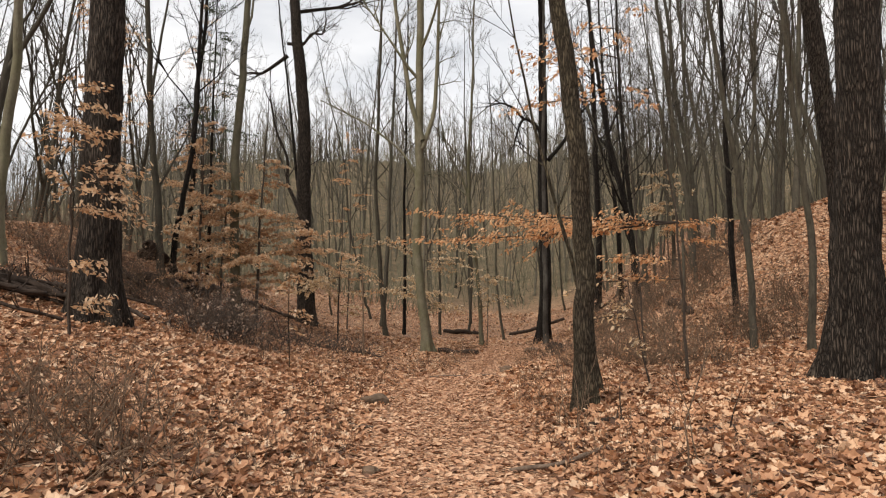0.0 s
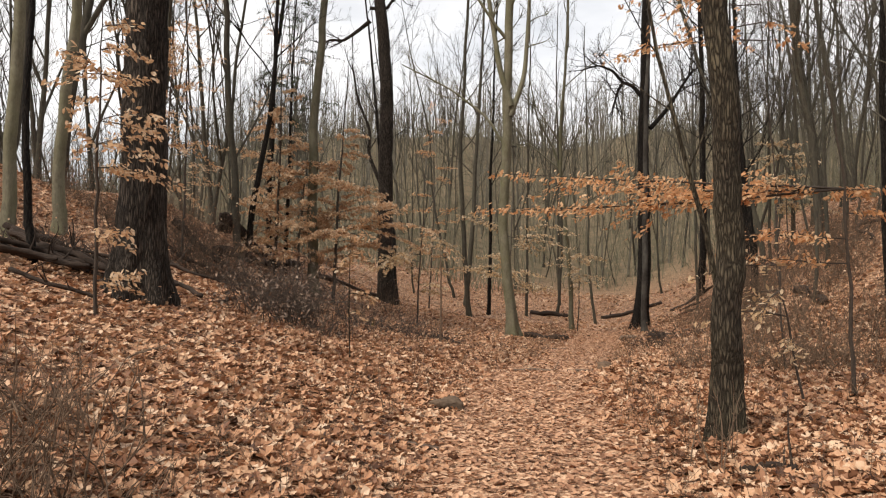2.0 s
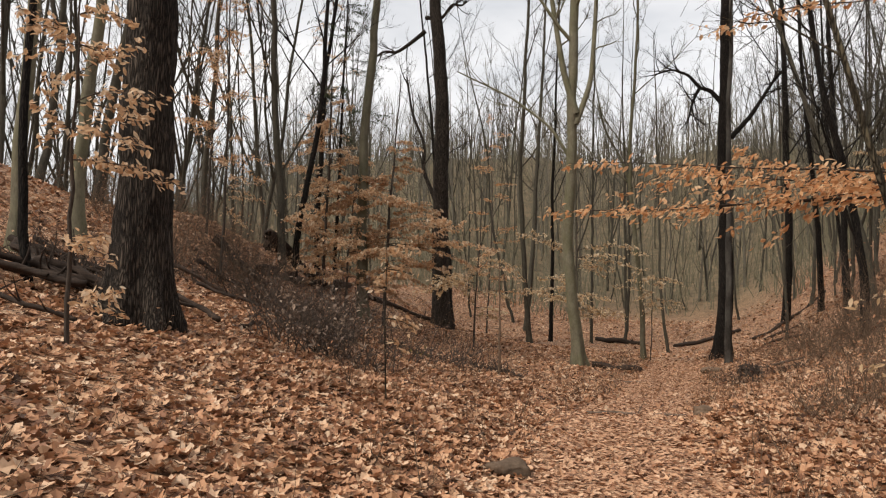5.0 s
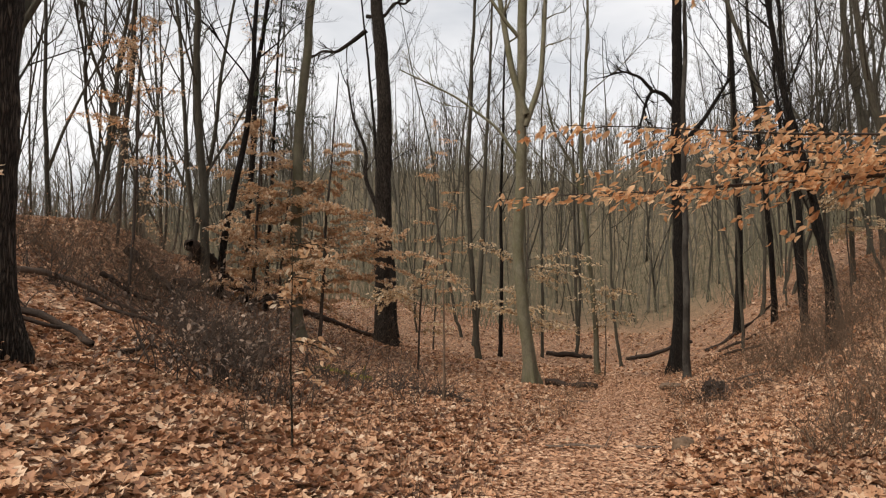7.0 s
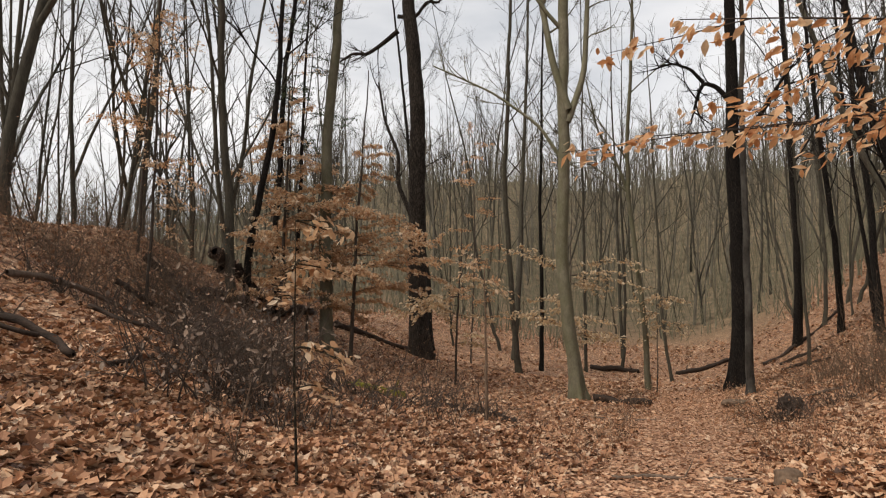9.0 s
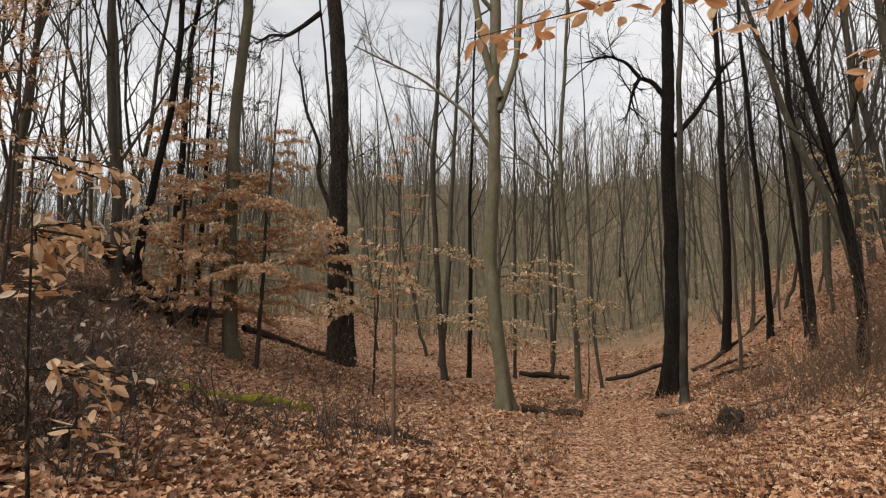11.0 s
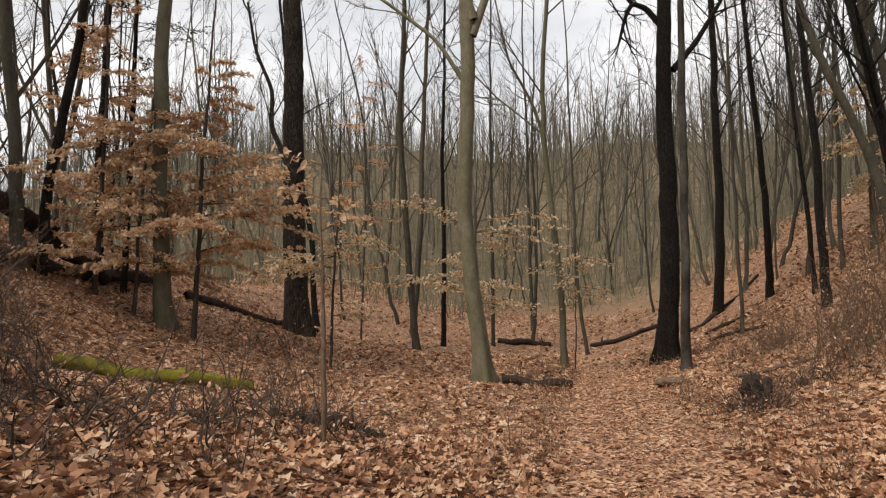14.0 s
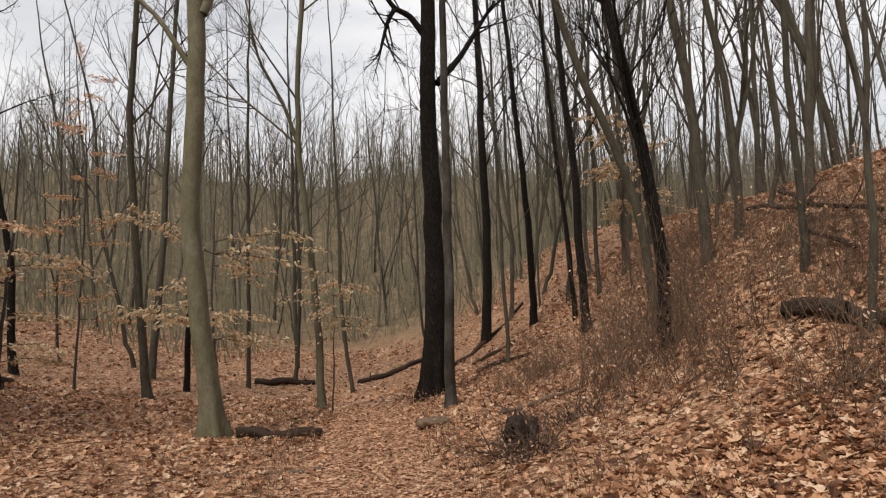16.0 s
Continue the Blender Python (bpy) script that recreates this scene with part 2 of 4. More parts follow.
def soil(x, y):
    """Height of the ground with its bumps."""
    d = abs(x - bend(y))
    k = 0.35 + 0.65 * sm(0.6, 2.2, d)
    return height(x, y) + k * (0.09 * noise.noise((x * 0.45, y * 0.45, 3.1)) + 0.035 * noise.noise((x * 1.6, y * 1.6, 7.7)))


# ---- building helpers ----


def mesh_of(name, verts, faces, material, smooth=True):
    me = bpy.data.meshes.new(name)
    me.from_pydata(np.asarray(verts).tolist(), [], [list(f) for f in faces] if not isinstance(faces, np.ndarray) else faces.tolist())
    me.materials.append(material)
    if smooth:
        me.polygons.foreach_set("use_smooth", [True] * len(me.polygons))
    return me


def thing(name, at, label, category, group="", kind=""):
    ob = new(name)
    ob.location = at
    ob.empty_display_size = 0.1
    return tagged(ob, label, category, group, kind)


def piece(name, me, parent, label=""):
    ob = new(name, me)
    ob.parent = parent
    return tagged(ob, label)


def tube(store, pts, rads, n):
    """Adds a tapered tube along pts to store (a list of vertex blocks, face blocks and a count)."""
    pts, rads = np.asarray(pts, float), np.asarray(rads, float)
    k = len(pts)
    tan = np.gradient(pts, axis=0)
    tan /= np.linalg.norm(tan, axis=1)[:, None] + 1e-9
    ref = np.array((0.0, 1.0, 0.0)) if abs(tan[:, 1]).mean() < 0.75 else np.array((1.0, 0.0, 0.0))
    a = np.cross(tan, ref)
    a /= np.linalg.norm(a, axis=1)[:, None] + 1e-9
    b = np.cross(tan, a)
    th = np.arange(n) * 2 * math.pi / n
    v = pts[:, None] + rads[:, None, None] * (np.cos(th)[None, :, None] * a[:, None] + np.sin(th)[None, :, None] * b[:, None])
    i = np.arange(k - 1)[:, None] * n + np.arange(n)[None]
    j = np.arange(k - 1)[:, None] * n + (np.arange(n)[None] + 1) % n
    f = np.stack([i, j, j + n, i + n], -1).reshape(-1, 4) + store[2]
    store[0].append(v.reshape(-1, 3))
    store[1].append(f)
    store[2] += k * n


def joined(name, store, material):
    return mesh_of(name, np.concatenate(store[0]), np.concatenate(store[1]), material)


def crooked(rng, p, d, length, segs, wiggle, lift):
    """A crooked line from p along d that bends up by lift."""
    pts, d = [np.array(p, float)], np.array(d, float)
    for _ in range(segs):
        d = d + rng.normal(0, wiggle, 3) + np.array((0, 0, lift))
        d /= np.linalg.norm(d)
        pts.append(pts[-1] + d * length / segs)
    return np.array(pts)


def branch(store, rng, p, d, length, r, level, lift=0.06, spread=0.8, twigs=3, ends=None, many=(6, 5, 3)):
    segs = (6, 4, 3, 2)[min(level, 3)]
    pts = crooked(rng, p, d, length, segs, (0.10, 0.15, 0.18, 0.2)[min(level, 3)], lift)
    tube(store, pts, np.linspace(r, max(r * 0.22, 0.0025), segs + 1), (6, 4, 3, 3)[min(level, 3)])
    if ends is not None:
        ends.append(pts)
    if level >= twigs:
        return
    for _ in range(many[min(level, 2)]):
        s = rng.uniform(0.25, 0.98)
        k = min(int(s * segs), segs - 1)
        q = pts[k] + (pts[k + 1] - pts[k]) * (s * segs - k)
        dd = pts[k + 1] - pts[k]
        dd = dd / np.linalg.norm(dd) + rng.normal(0, spread * 0.62, 3)
        branch(store, rng, q, dd / np.linalg.norm(dd), length * rng.uniform(0.32, 0.6) * (1.15 - 0.5 * s), r * (0.62 - 0.3 * s), level + 1, lift, spread, twigs, ends, many)


def stem_line(way, height_m, rng, step=0.6):
    """The trunk's line through the offsets in way: (height, dx, dy), carried on to the top."""
    hs = [0.0] + [w[0] for w in way]
    xs = [0.0] + [w[1] for w in way]
    ys = [0.0] + [w[2] for w in way]
    if hs[-1] < height_m:
        k = 0.5 * (height_m - hs[-1]) / max(hs[-1] - hs[-2], 0.5)
        hs.append(height_m)
        xs.append(xs[-1] + (xs[-1] - xs[-2]) * k)
        ys.append(ys[-1] + (ys[-1] - ys[-2]) * k)
    z = np.concatenate([np.array((-0.35, -0.1, 0.0, 0.1, 0.25, 0.45)), np.arange(0.7, height_m + 0.01, step)])
    line = np.stack([np.interp(z, hs, xs), np.interp(z, hs, ys), z], 1)
    for _ in range(2):
        line[4:-1, :2] = (line[3:-2, :2] + line[4:-1, :2] + line[5:, :2]) / 3
    line[6:, :2] += np.cumsum(rng.normal(0, 0.012 * math.sqrt(step / 0.6) * 1.8, (len(z) - 6, 2)), 0)
    return line


def trunk_mesh(line, dia, material, rng, sides=20, flare=0.5, furrow=0.0, top=0.25):
    """A trunk with root flare and, for rough bark, raised ridges."""
    z = line[:, 2]
    r = dia / 2 * (1 - (1 - top) * np.clip((z - 0.8) / max(z[-1] - 0.8, 1), 0, 1))
    store = [[], [], 0]
    tube(store, line, np.ones(len(z)), sides)
    v = store[0][0].reshape(len(z), sides, 3)
    off = v - line[:, None]
    th = np.arange(sides) * 2 * math.pi / sides
    lobes = rng.integers(4, 7)
    ph = rng.uniform(0, 6.28)
    root = np.exp(-np.clip(z, 0, None) / (0.28 + 0.35 * dia))
    k = 1 + flare * root[:, None] * (0.75 + 0.6 * np.cos(lobes * th + ph + 0.5 * np.sin(2 * th))[None])
    if furrow:
        for a in range(len(z)):
            for b in range(sides):
                k[a, b] += furrow * (abs(noise.noise((math.cos(th[b]) * 5.5, math.sin(th[b]) * 5.5, z[a] * 1.1 + ph))) * 2 - 0.6)
    store[0][0] = (line[:, None] + off * (r[:, None] * k)[..., None]).reshape(-1, 3)
    me = joined("trunk", store, material)
    return me, r


def tree(name, x, y, dia, tall, way, material, label, seed, limbs=8, first=5.0, furrow=0.0, sides=20, flare=0.5, given=(), top=0.22, twigs=3, group="", reach=0.28, stout=0.45):
    """A tree of its own shape: trunk, and a crown of limbs and twigs."""
    rng = np.random.default_rng(seed)
    ob = thing(name, (x, y, soil(x, y)), label, "tree", group)
    line = stem_line(way, tall, rng, 0.16 if furrow else 0.6)
    me, r = trunk_mesh(line, dia, material, rng, sides, flare, furrow, top)
    piece("trunk", me, ob)
    store = [[], [], 0]
    for pts, r0 in given:
        p = np.array(pts, float)
        u = np.linspace(0, len(p) - 1, 4 * len(p))
        q = np.stack([np.interp(u, np.arange(len(p)), p[:, i]) for i in range(3)], 1)
        q[1:-1] = (q[:-2] + q[1:-1] * 2 + q[2:]) / 4
        tube(store, q, np.linspace(r0, r0 * 0.35, len(q)), 8)
        for s in rng.uniform(0.35, 1.0, 9):
            i = min(int(s * (len(q) - 1)), len(q) - 2)
            d = q[i + 1] - q[i]
            d = d / np.linalg.norm(d) + rng.normal(0, 0.6, 3)
            branch(store, rng, q[i], d / np.linalg.norm(d), rng.uniform(0.8, 1.8), r0 * 0.3, 1, 0.08, 0.8, twigs)
    for n in range(limbs):
        h = first + (tall - first) * (n + rng.uniform(0.1, 0.9)) / limbs
        i = int(np.searchsorted(line[:, 2], h)) - 1
        a = rng.uniform(0, 6.283)
        d = np.array((math.cos(a), math.sin(a), rng.uniform(0.5, 1.3)))
        length = tall * reach * rng.uniform(0.6, 1.1) * (1.15 - 0.7 * h / tall)
        branch(store, rng, line[i], d / np.linalg.norm(d), length, r[i] * stout, 0, 0.08, 0.75, twigs)
    piece("crown", joined("crown", store, material), ob)
    return ob


# leaf shapes: length along x, stem at the origin
def leaf_shape(kind):
    if kind == "lobed":
        ring = [(0.0, 0.0), (0.2, 0.26), (0.36, 0.13), (0.56, 0.36), (0.68, 0.15), (1.0, 0.02), (0.7, -0.17), (0.5, -0.34), (0.38, -0.12), (0.18, -0.24)]
        v = [(0.45, 0.0, -0.03)] + [(a, b, 0.22 * abs(b) - 0.02) for a, b in ring]
        return np.array(v), [[0, 1 + i, 1 + (i + 1) % len(ring)] for i in range(len(ring))]
    if kind == "oak":
        half = [(0.04, 0.05), (0.22, 0.22), (0.34, 0.11), (0.52, 0.32), (0.62, 0.14), (0.82, 0.2), (1.0, 0.0)]
    else:
        half = [(0.0, 0.0), (0.18, 0.16), (0.45, 0.245), (0.75, 0.15), (1.0, 0.0)]
    mid = [(p[0], 0.0) for p in half]
    v, f = [], []
    for s in (1, -1):
        o = len(v)
        v += [(a, 0.0, 0.0) for a, _ in mid] + [(a, s * b, 0.07 * b / 0.3) for a, b in half]
        n = len(half)
        for i in range(n - 1):
            q = [o + i, o + i + 1, o + n + i + 1, o + n + i]
            q = [k for j, k in enumerate(q) if v[k] not in [v[m] for m in q[:j]]]
            f.append(q if s > 0 else q[::-1])
    # weld the midrib of both halves
    seen, remap, out = {}, [], []
    for p in v:
        if p not in seen:
            seen[p] = len(out)
            out.append(p)
        remap.append(seen[p])
    return np.array(out), [[remap[i] for i in q] for q in f]


def leaves_mesh(name, kind, pos, turn, tilt, roll, size, curl, material):
    """Many leaves in one mesh; all arguments are arrays with one value a leaf."""
    tv, tf = leaf_shape(kind)
    n = len(pos)
    x = (tv[None, :, 0] - 0.5) * np.ones((n, 1))
    y = tv[None, :, 1] * np.ones((n, 1))
    z = tv[None, :, 2] + curl[:, None] * (x * x * 1.2 + y * y * 2.0)
    p = np.stack([x, y, z], -1) * size[:, None, None]
    c, s = np.cos(roll)[:, None], np.sin(roll)[:, None]
    p = np.stack([p[..., 0], p[..., 1] * c - p[..., 2] * s, p[..., 1] * s + p[..., 2] * c], -1)
    c, s = np.cos(tilt)[:, None], np.sin(tilt)[:, None]
    p = np.stack([p[..., 0] * c + p[..., 2] * s, p[..., 1], -p[..., 0] * s + p[..., 2] * c], -1)
    c, s = np.cos(turn)[:, None], np.sin(turn)[:, None]
    p = np.stack([p[..., 0] * c - p[..., 1] * s, p[..., 0] * s + p[..., 1] * c, p[..., 2]], -1) + pos[:, None]
    k = len(tv)
    faces = [[i * k + j for j in q] for i in range(n) for q in tf]
    return mesh_of(name, p.reshape(-1, 3), faces, material, False)


def sapling(x, y, tall, way, dia, sprays, material, label, seed, leaf=0.085, dense=1.0, z0=None, name="beech_sapling", wood=None, per=30, rise=0.5, sag=0.045, long_sprays=(), size=1.0):
    """A young beech with its dry leaves: a stem and flat sprays. sprays: (height, bearing, length, droop)."""
    rng = np.random.default_rng(seed)
    ob = thing(name, (x, y, soil(x, y) if z0 is None else z0), label, "tree")
    line = stem_line(way, tall, rng, 0.3)
    me, r = trunk_mesh(line, dia, wood or TWIG, rng, 8, 0.2, 0, 0.25)
    piece("trunk", me, ob)
    store, P, turn = [[], [], 0], [], []
    loose = [(h + rng.normal(0, 0.12), b + rng.normal(0, 25), n * rng.uniform(0.45, 1.05), d) for h, b, n, d in sprays for _ in range(2)] + list(long_sprays)
    loose = [(h * size, b, n * size, d) for h, b, n, d in loose]
    leaf, dense = leaf * min(max(size, 1.0), 1.5), dense / max(size, 0.9)
    for h, bearing, length, droop in loose:
        i = min(int(np.searchsorted(line[:, 2], h)), len(line) - 1)
        a = radians(bearing)
        d0 = np.array((math.sin(a), math.cos(a), rng.uniform(-0.05, rise)))
        main = crooked(rng, line[i], d0 / np.linalg.norm(d0), length, 8, 0.07 if sag > 0.03 else 0.04, -droop - sag)
        tube(store, main, np.linspace(0.005 + 0.003 * length, 0.0025, 9), 4)
        lines = [main]
        for s in np.arange(0.2, 1.0, 0.12):
            k = min(int(s * 8), 7)
            q = main[k] + (main[k + 1] - main[k]) * (s * 8 - k)
            dd = main[k + 1] - main[k]
            dd /= np.linalg.norm(dd)
            side = np.array((dd[1], -dd[0], 0)) * rng.choice((-1, 1))
            w = dd * 0.8 + side * rng.uniform(0.5, 1.0) + rng.normal(0, 0.14, 3)
            tw = crooked(rng, q, w / np.linalg.norm(w), length * rng.uniform(0.18, 0.38) * (1.2 - 0.6 * s), 4, 0.08, -droop * 0.6)
            tube(store, tw, np.linspace(0.004, 0.0018, 5), 3)
            lines.append(tw)
        for tw in lines:
            m = max(2, int(dense * per * np.linalg.norm(tw[-1] - tw[0])))
            u = rng.uniform(0.12, 1.02, m) * (len(tw) - 1)
            q = np.stack([np.interp(u, np.arange(len(tw)), tw[:, j]) for j in range(3)], 1)
            dd = tw[-1] - tw[0]
            P.append(q + rng.normal(0, 0.035, q.shape) - np.array((0, 0, 0.025)))
            turn.append(math.atan2(dd[1], dd[0]) + rng.choice((-1, 1), m) * rng.uniform(0.4, 1.2, m))
    tagged(piece("twig_work", joined("twig_work", store, wood or TWIG), ob), kind="stuff")
    P, turn = np.concatenate(P), np.concatenate(turn)
    n = len(P)
    lm = leaves_mesh("foliage", "beech", P, turn, rng.uniform(-0.2, 1.2, n), rng.normal(0, 0.6, n), 1.1 * leaf * rng.uniform(0.65, 1.2, n), rng.uniform(-0.5, 0.7, n), material)
    piece("foliage", lm, ob, "dry curled beech leaves")
    return ob


def thicket(x, y, wide, tall, stems, material, label, seed, arch=0.5, leaf=None, lean=(0, 0), stout=1.0):
    """A tangle of thin arching stems that rise from the ground."""
    rng = np.random.default_rng(seed)
    ob = thing("bramble_thicket", (x, y, soil(x, y)), label, "shrub")
    store, tips = [[], [], 0], []
    for _ in range(stems):
        a = rng.uniform(0, 6.283)
        rr = wide * math.sqrt(rng.uniform(0, 1)) * (0.75 + 0.45 * math.sin(2 * a + seed) * math.cos(3 * a + 2 * seed))
        px, py = rr * math.cos(a), rr * math.sin(a)
        p = (px, py, soil(x + px, y + py) - ob.location.z - 0.03)
        d = np.array((rng.normal(lean[0], arch), rng.normal(lean[1], arch), 1.0))
        L = tall * rng.choice((0.5, 0.75, 1.0, 1.35)) * rng.uniform(0.7, 1.1)
        q = crooked(rng, p, d / np.linalg.norm(d), L, 6, 0.16, -0.10 * arch)
        r0 = stout * (0.003 + 0.008 * rng.uniform(0, 1) ** 2)
        tube(store, q, np.linspace(r0, 0.0012, 7), 3)
        for _ in range(3):
            k = rng.integers(1, 6)
            dd = q[k] - q[k - 1]
            dd = dd / np.linalg.norm(dd) + rng.normal(0, 0.6, 3)
            w = crooked(rng, q[k], dd / np.linalg.norm(dd), L * rng.uniform(0.2, 0.45), 3, 0.2, 0)
            tube(store, w, np.linspace(r0 * 0.6, 0.001, 4), 3)
            tips.append(w[-1])
    tagged(piece("stem_tangle", joined("stem_tangle", store, material), ob), kind="stuff")
    if leaf:
        n = int(len(tips) * leaf[1])
        t = np.array(tips)[rng.permutation(len(tips))[:n]]
        piece("foliage", leaves_mesh("foliage", "beech", t, rng.uniform(0, 6.28, n), rng.uniform(-0.5, 1.2, n), rng.normal(0, 0.6, n), leaf[2] * rng.uniform(0.6, 1.2, n), rng.uniform(-0.6, 0.8, n), leaf[0]), ob, "withered leaves caught in the stems")
    return ob


def log(name, a, b, r, material, label, seed, sink=0.3, stubs=2, rough=0.3, taper=0.75, lift=(0, 0), category="log"):
    """A fallen trunk or branch from a to b on the ground, with broken ends and stubs."""
    rng = np.random.default_rng(seed)
    n = 26
    s = np.linspace(0, 1, n)
    line = np.stack([a[0] + (b[0] - a[0]) * s, a[1] + (b[1] - a[1]) * s, np.zeros(n)], 1)
    side = np.array((-(b[1] - a[1]), b[0] - a[0], 0))
    k = 1.6 if r < 0.06 else 0.7
    line += side * (k * 0.03 * np.sin(s * 5 + seed) + k * 0.014 * np.sin(s * 13 + 2 * seed) + k * 0.006 * np.sin(s * 29 + seed))[:, None]
    rad = r * (1 - (1 - taper) * s)
    zs = [soil(p[0], p[1]) for p in line]
    z = np.polyval(np.polyfit(s, zs, 2), s)
    line[:, 2] = z + rad * (1 - sink) + lift[0] * (1 - s) + lift[1] * s + r * 0.5 * np.sin(s * 9 + seed) * (s * (1 - s) * 4)
    ob = thing(name, (a[0], a[1], zs[0]), label, category)
    line -= np.array(ob.location)
    store = [[], [], 0]
    sides = 14 if r > 0.05 else 8
    rr = rad.copy()
    rr[0], rr[-1] = rad[0] * 0.6, rad[-1] * 0.45
    line[0] = line[1] + (line[0] - line[1]) * 0.15
    line[-1] = line[-2] + (line[-1] - line[-2]) * 0.15
    tube(store, line, rr, sides)
    v = store[0][0].reshape(n, sides, 3)
    for i in range(n):
        for j in range(sides):
            k = 1 + rough * noise.noise((i * 0.6 + seed, j * 0.9, 3.3)) * 1.6
            v[i, j] = line[i] + (v[i, j] - line[i]) * k
    piece("trunk", joined("trunk", store, material), ob)
    for k in range(stubs):
        i = int(rng.integers(4, n - 3))
        d = np.array((*rng.normal(0, 0.5, 2), rng.uniform(0.4, 1)))
        d /= np.linalg.norm(d)
        st = [[], [], 0]
        q = crooked(rng, line[i], d, max(min(r * rng.uniform(2.5, 5), rng.uniform(0.15, 0.4)), rng.uniform(0.2, 0.7) if r < 0.07 else 0), 4, 0.12, 0.02)
        tube(st, q, np.linspace(rad[i] * 0.4, rad[i] * 0.12, 5), 6)
        piece("branch_stub", joined("branch_stub", st, material), ob)
    return ob


def rock(name, x, y, w, d, h, seed, label):
    rng = np.random.default_rng(seed)
    bm = bmesh.new()
    bmesh.ops.create_icosphere(bm, subdivisions=4, radius=1.0)
    o = rng.uniform(0, 50)
    for v in bm.verts:
        n = v.co.normalized()
        k = 1 + 0.28 * noise.noise(n * 1.3 + Vector((o, 0, 0))) + 0.1 * noise.noise(n * 4 + Vector((0, o, 0)))
        q = Vector((math.copysign(abs(n.x) ** 0.75, n.x), math.copysign(abs(n.y) ** 0.75, n.y), math.copysign(abs(n.z) ** 0.7, n.z))) * k
        v.co = (q.x * w / 2, q.y * d / 2, q.z * h / 2)
    me = bpy.data.meshes.new(name)
    bm.to_mesh(me)
    bm.free()
    me.materials.append(STONE)
    me.polygons.foreach_set("use_smooth", [True] * len(me.polygons))
    ob = new(name, me)
    ob.location = (x, y, soil(x, y) + h * 0.2)
    ob.rotation_euler = (0, 0, rng.uniform(0, 3))
    return tagged(ob, label, "rock")


# ---- ground: one sheet to the horizon ----


def ground_sheet():
    def ticks(a, b, fine, out0, out1):
        mid = np.arange(a, b, fine)
        lo, hi, q = [], [], fine
        p = a
        while p > out0:
            q *= 1.13
            p -= q
            lo.append(p)
        q, p = fine, mid[-1]
        while p < out1:
            q *= 1.13
            p += q
            hi.append(p)
        return np.concatenate([lo[::-1], mid, hi])
    xs, ys = ticks(-14, 14, 0.18, -420, 420), ticks(-3, 34, 0.18, -300, 480)
    v = [(x, y, soil(x, y)) for y in ys for x in xs]
    n = len(xs)
    i = (np.arange(len(ys) - 1)[:, None] * n + np.arange(n - 1)[None]).reshape(-1)
    f = np.stack([i, i + 1, i + n + 1, i + n], -1)
    me = mesh_of("ground", np.array(v), f, GROUND)
    at = me.attributes.new("trodden", "FLOAT", "POINT")
    at.data.foreach_set("value", [(1 - sm(0.65, 1.4, abs(x - bend(y)) + 0.35 * noise.noise((x * 1.2, y * 1.2, 0)))) * (1 - sm(32, 46, y)) for x, y, _ in v])
    at = me.attributes.new("undergrown", "FLOAT", "POINT")
    at.data.foreach_set("value", [0.92 * sm(50, 72, y + 5 * noise.noise((x * 0.08, y * 0.08, 2))) for x, y, _ in v])
    return tagged(new("ground", me), "woodland floor covered in brown fallen leaves", "ground", kind="structure")


ground = ground_sheet()

# ---- the trees along the path ----
tree("oak_tree", -6.14, 12.1, 0.702, 22, [(2.1, 0.02, 0), (4.5, 0.08, 0), (8, 0.16, 0)], BARK_OAK, "massive dark oak with deeply furrowed bark and spreading roots", 11, 9, 6.75, 0.06, 64, 0.6)
tree("oak_tree", 6.07, 10.23, 0.694, 23, [(3.46, 0.14, -0.22), (7.02, 0.04, -0.44)], BARK_OAK, "massive dark oak with deep bark ridges beside the trail", 12, 9, 7.76, 0.06, 64, 0.6)
tree("oak_tree", 8.73, 14.98, 0.479, 22, [(3.72, -0.21, -0.25), (6.95, -0.67, -0.46)], BARK_OAK, "tall dark oak leaning over on the slope", 13, 8, 8.1, 0.05, 48, 0.35)
tree("maple_tree", 1.79, 8.76, 0.261, 17, [(2.09, -0.02, -0.14), (3.91, -0.15, -0.27), (5.04, -0.3, -0.36), (5.83, -0.42, -0.42)], BARK_MAPLE, "slender brown-grey maple trunk standing at the trail's edge", 14, 8, 6.75, 0.035, 40, 0.45)
tree("oak_tree", -7.15, 35.75, 0.82, 35.2, [(3.45, -0.1, -0.24), (7.06, -0.1, -0.47), (10.84, -0.15, -0.68), (14.93, -0.45, -0.79), (18, -0.6, -0.8)], BARK_OAK, "dark straight oak with a crooked side limb", 15, 9, 15.2, 0.05, 44, 0.4,
     given=[([(-0.17, 0.16, 5.42), (-0.61, 0.23, 6.39), (-1.14, 0.41, 7.53), (-1.1, 0.55, 8.85), (-1.81, 0.65, 10.47), (-2.2, 0.95, 12.43)], 0.123), ([(-0.87, -0.61, 14.11), (-1.59, -0.56, 13.6), (-2.24, -0.73, 13.09), (-2.9, -0.67, 13.23), (-3.55, -0.63, 12.88)], 0.115), ([(-0.89, -0.59, 14.77), (-0.06, -0.67, 14.63), (0.42, -0.69, 15.3), (1, -0.74, 15.15), (1.14, -0.52, 15.97)], 0.099)])
tree("beech_tree", -8.7, 28.9, 0.418, 27.2, [(2.56, -0.15, -0.18), (6.83, -0.02, -0.41), (10.26, 0.28, -0.46)], BARK_BEECH, "smooth pale beech trunk on the leafy bank", 16, 8, 11.2, 0, 20, 0.5)
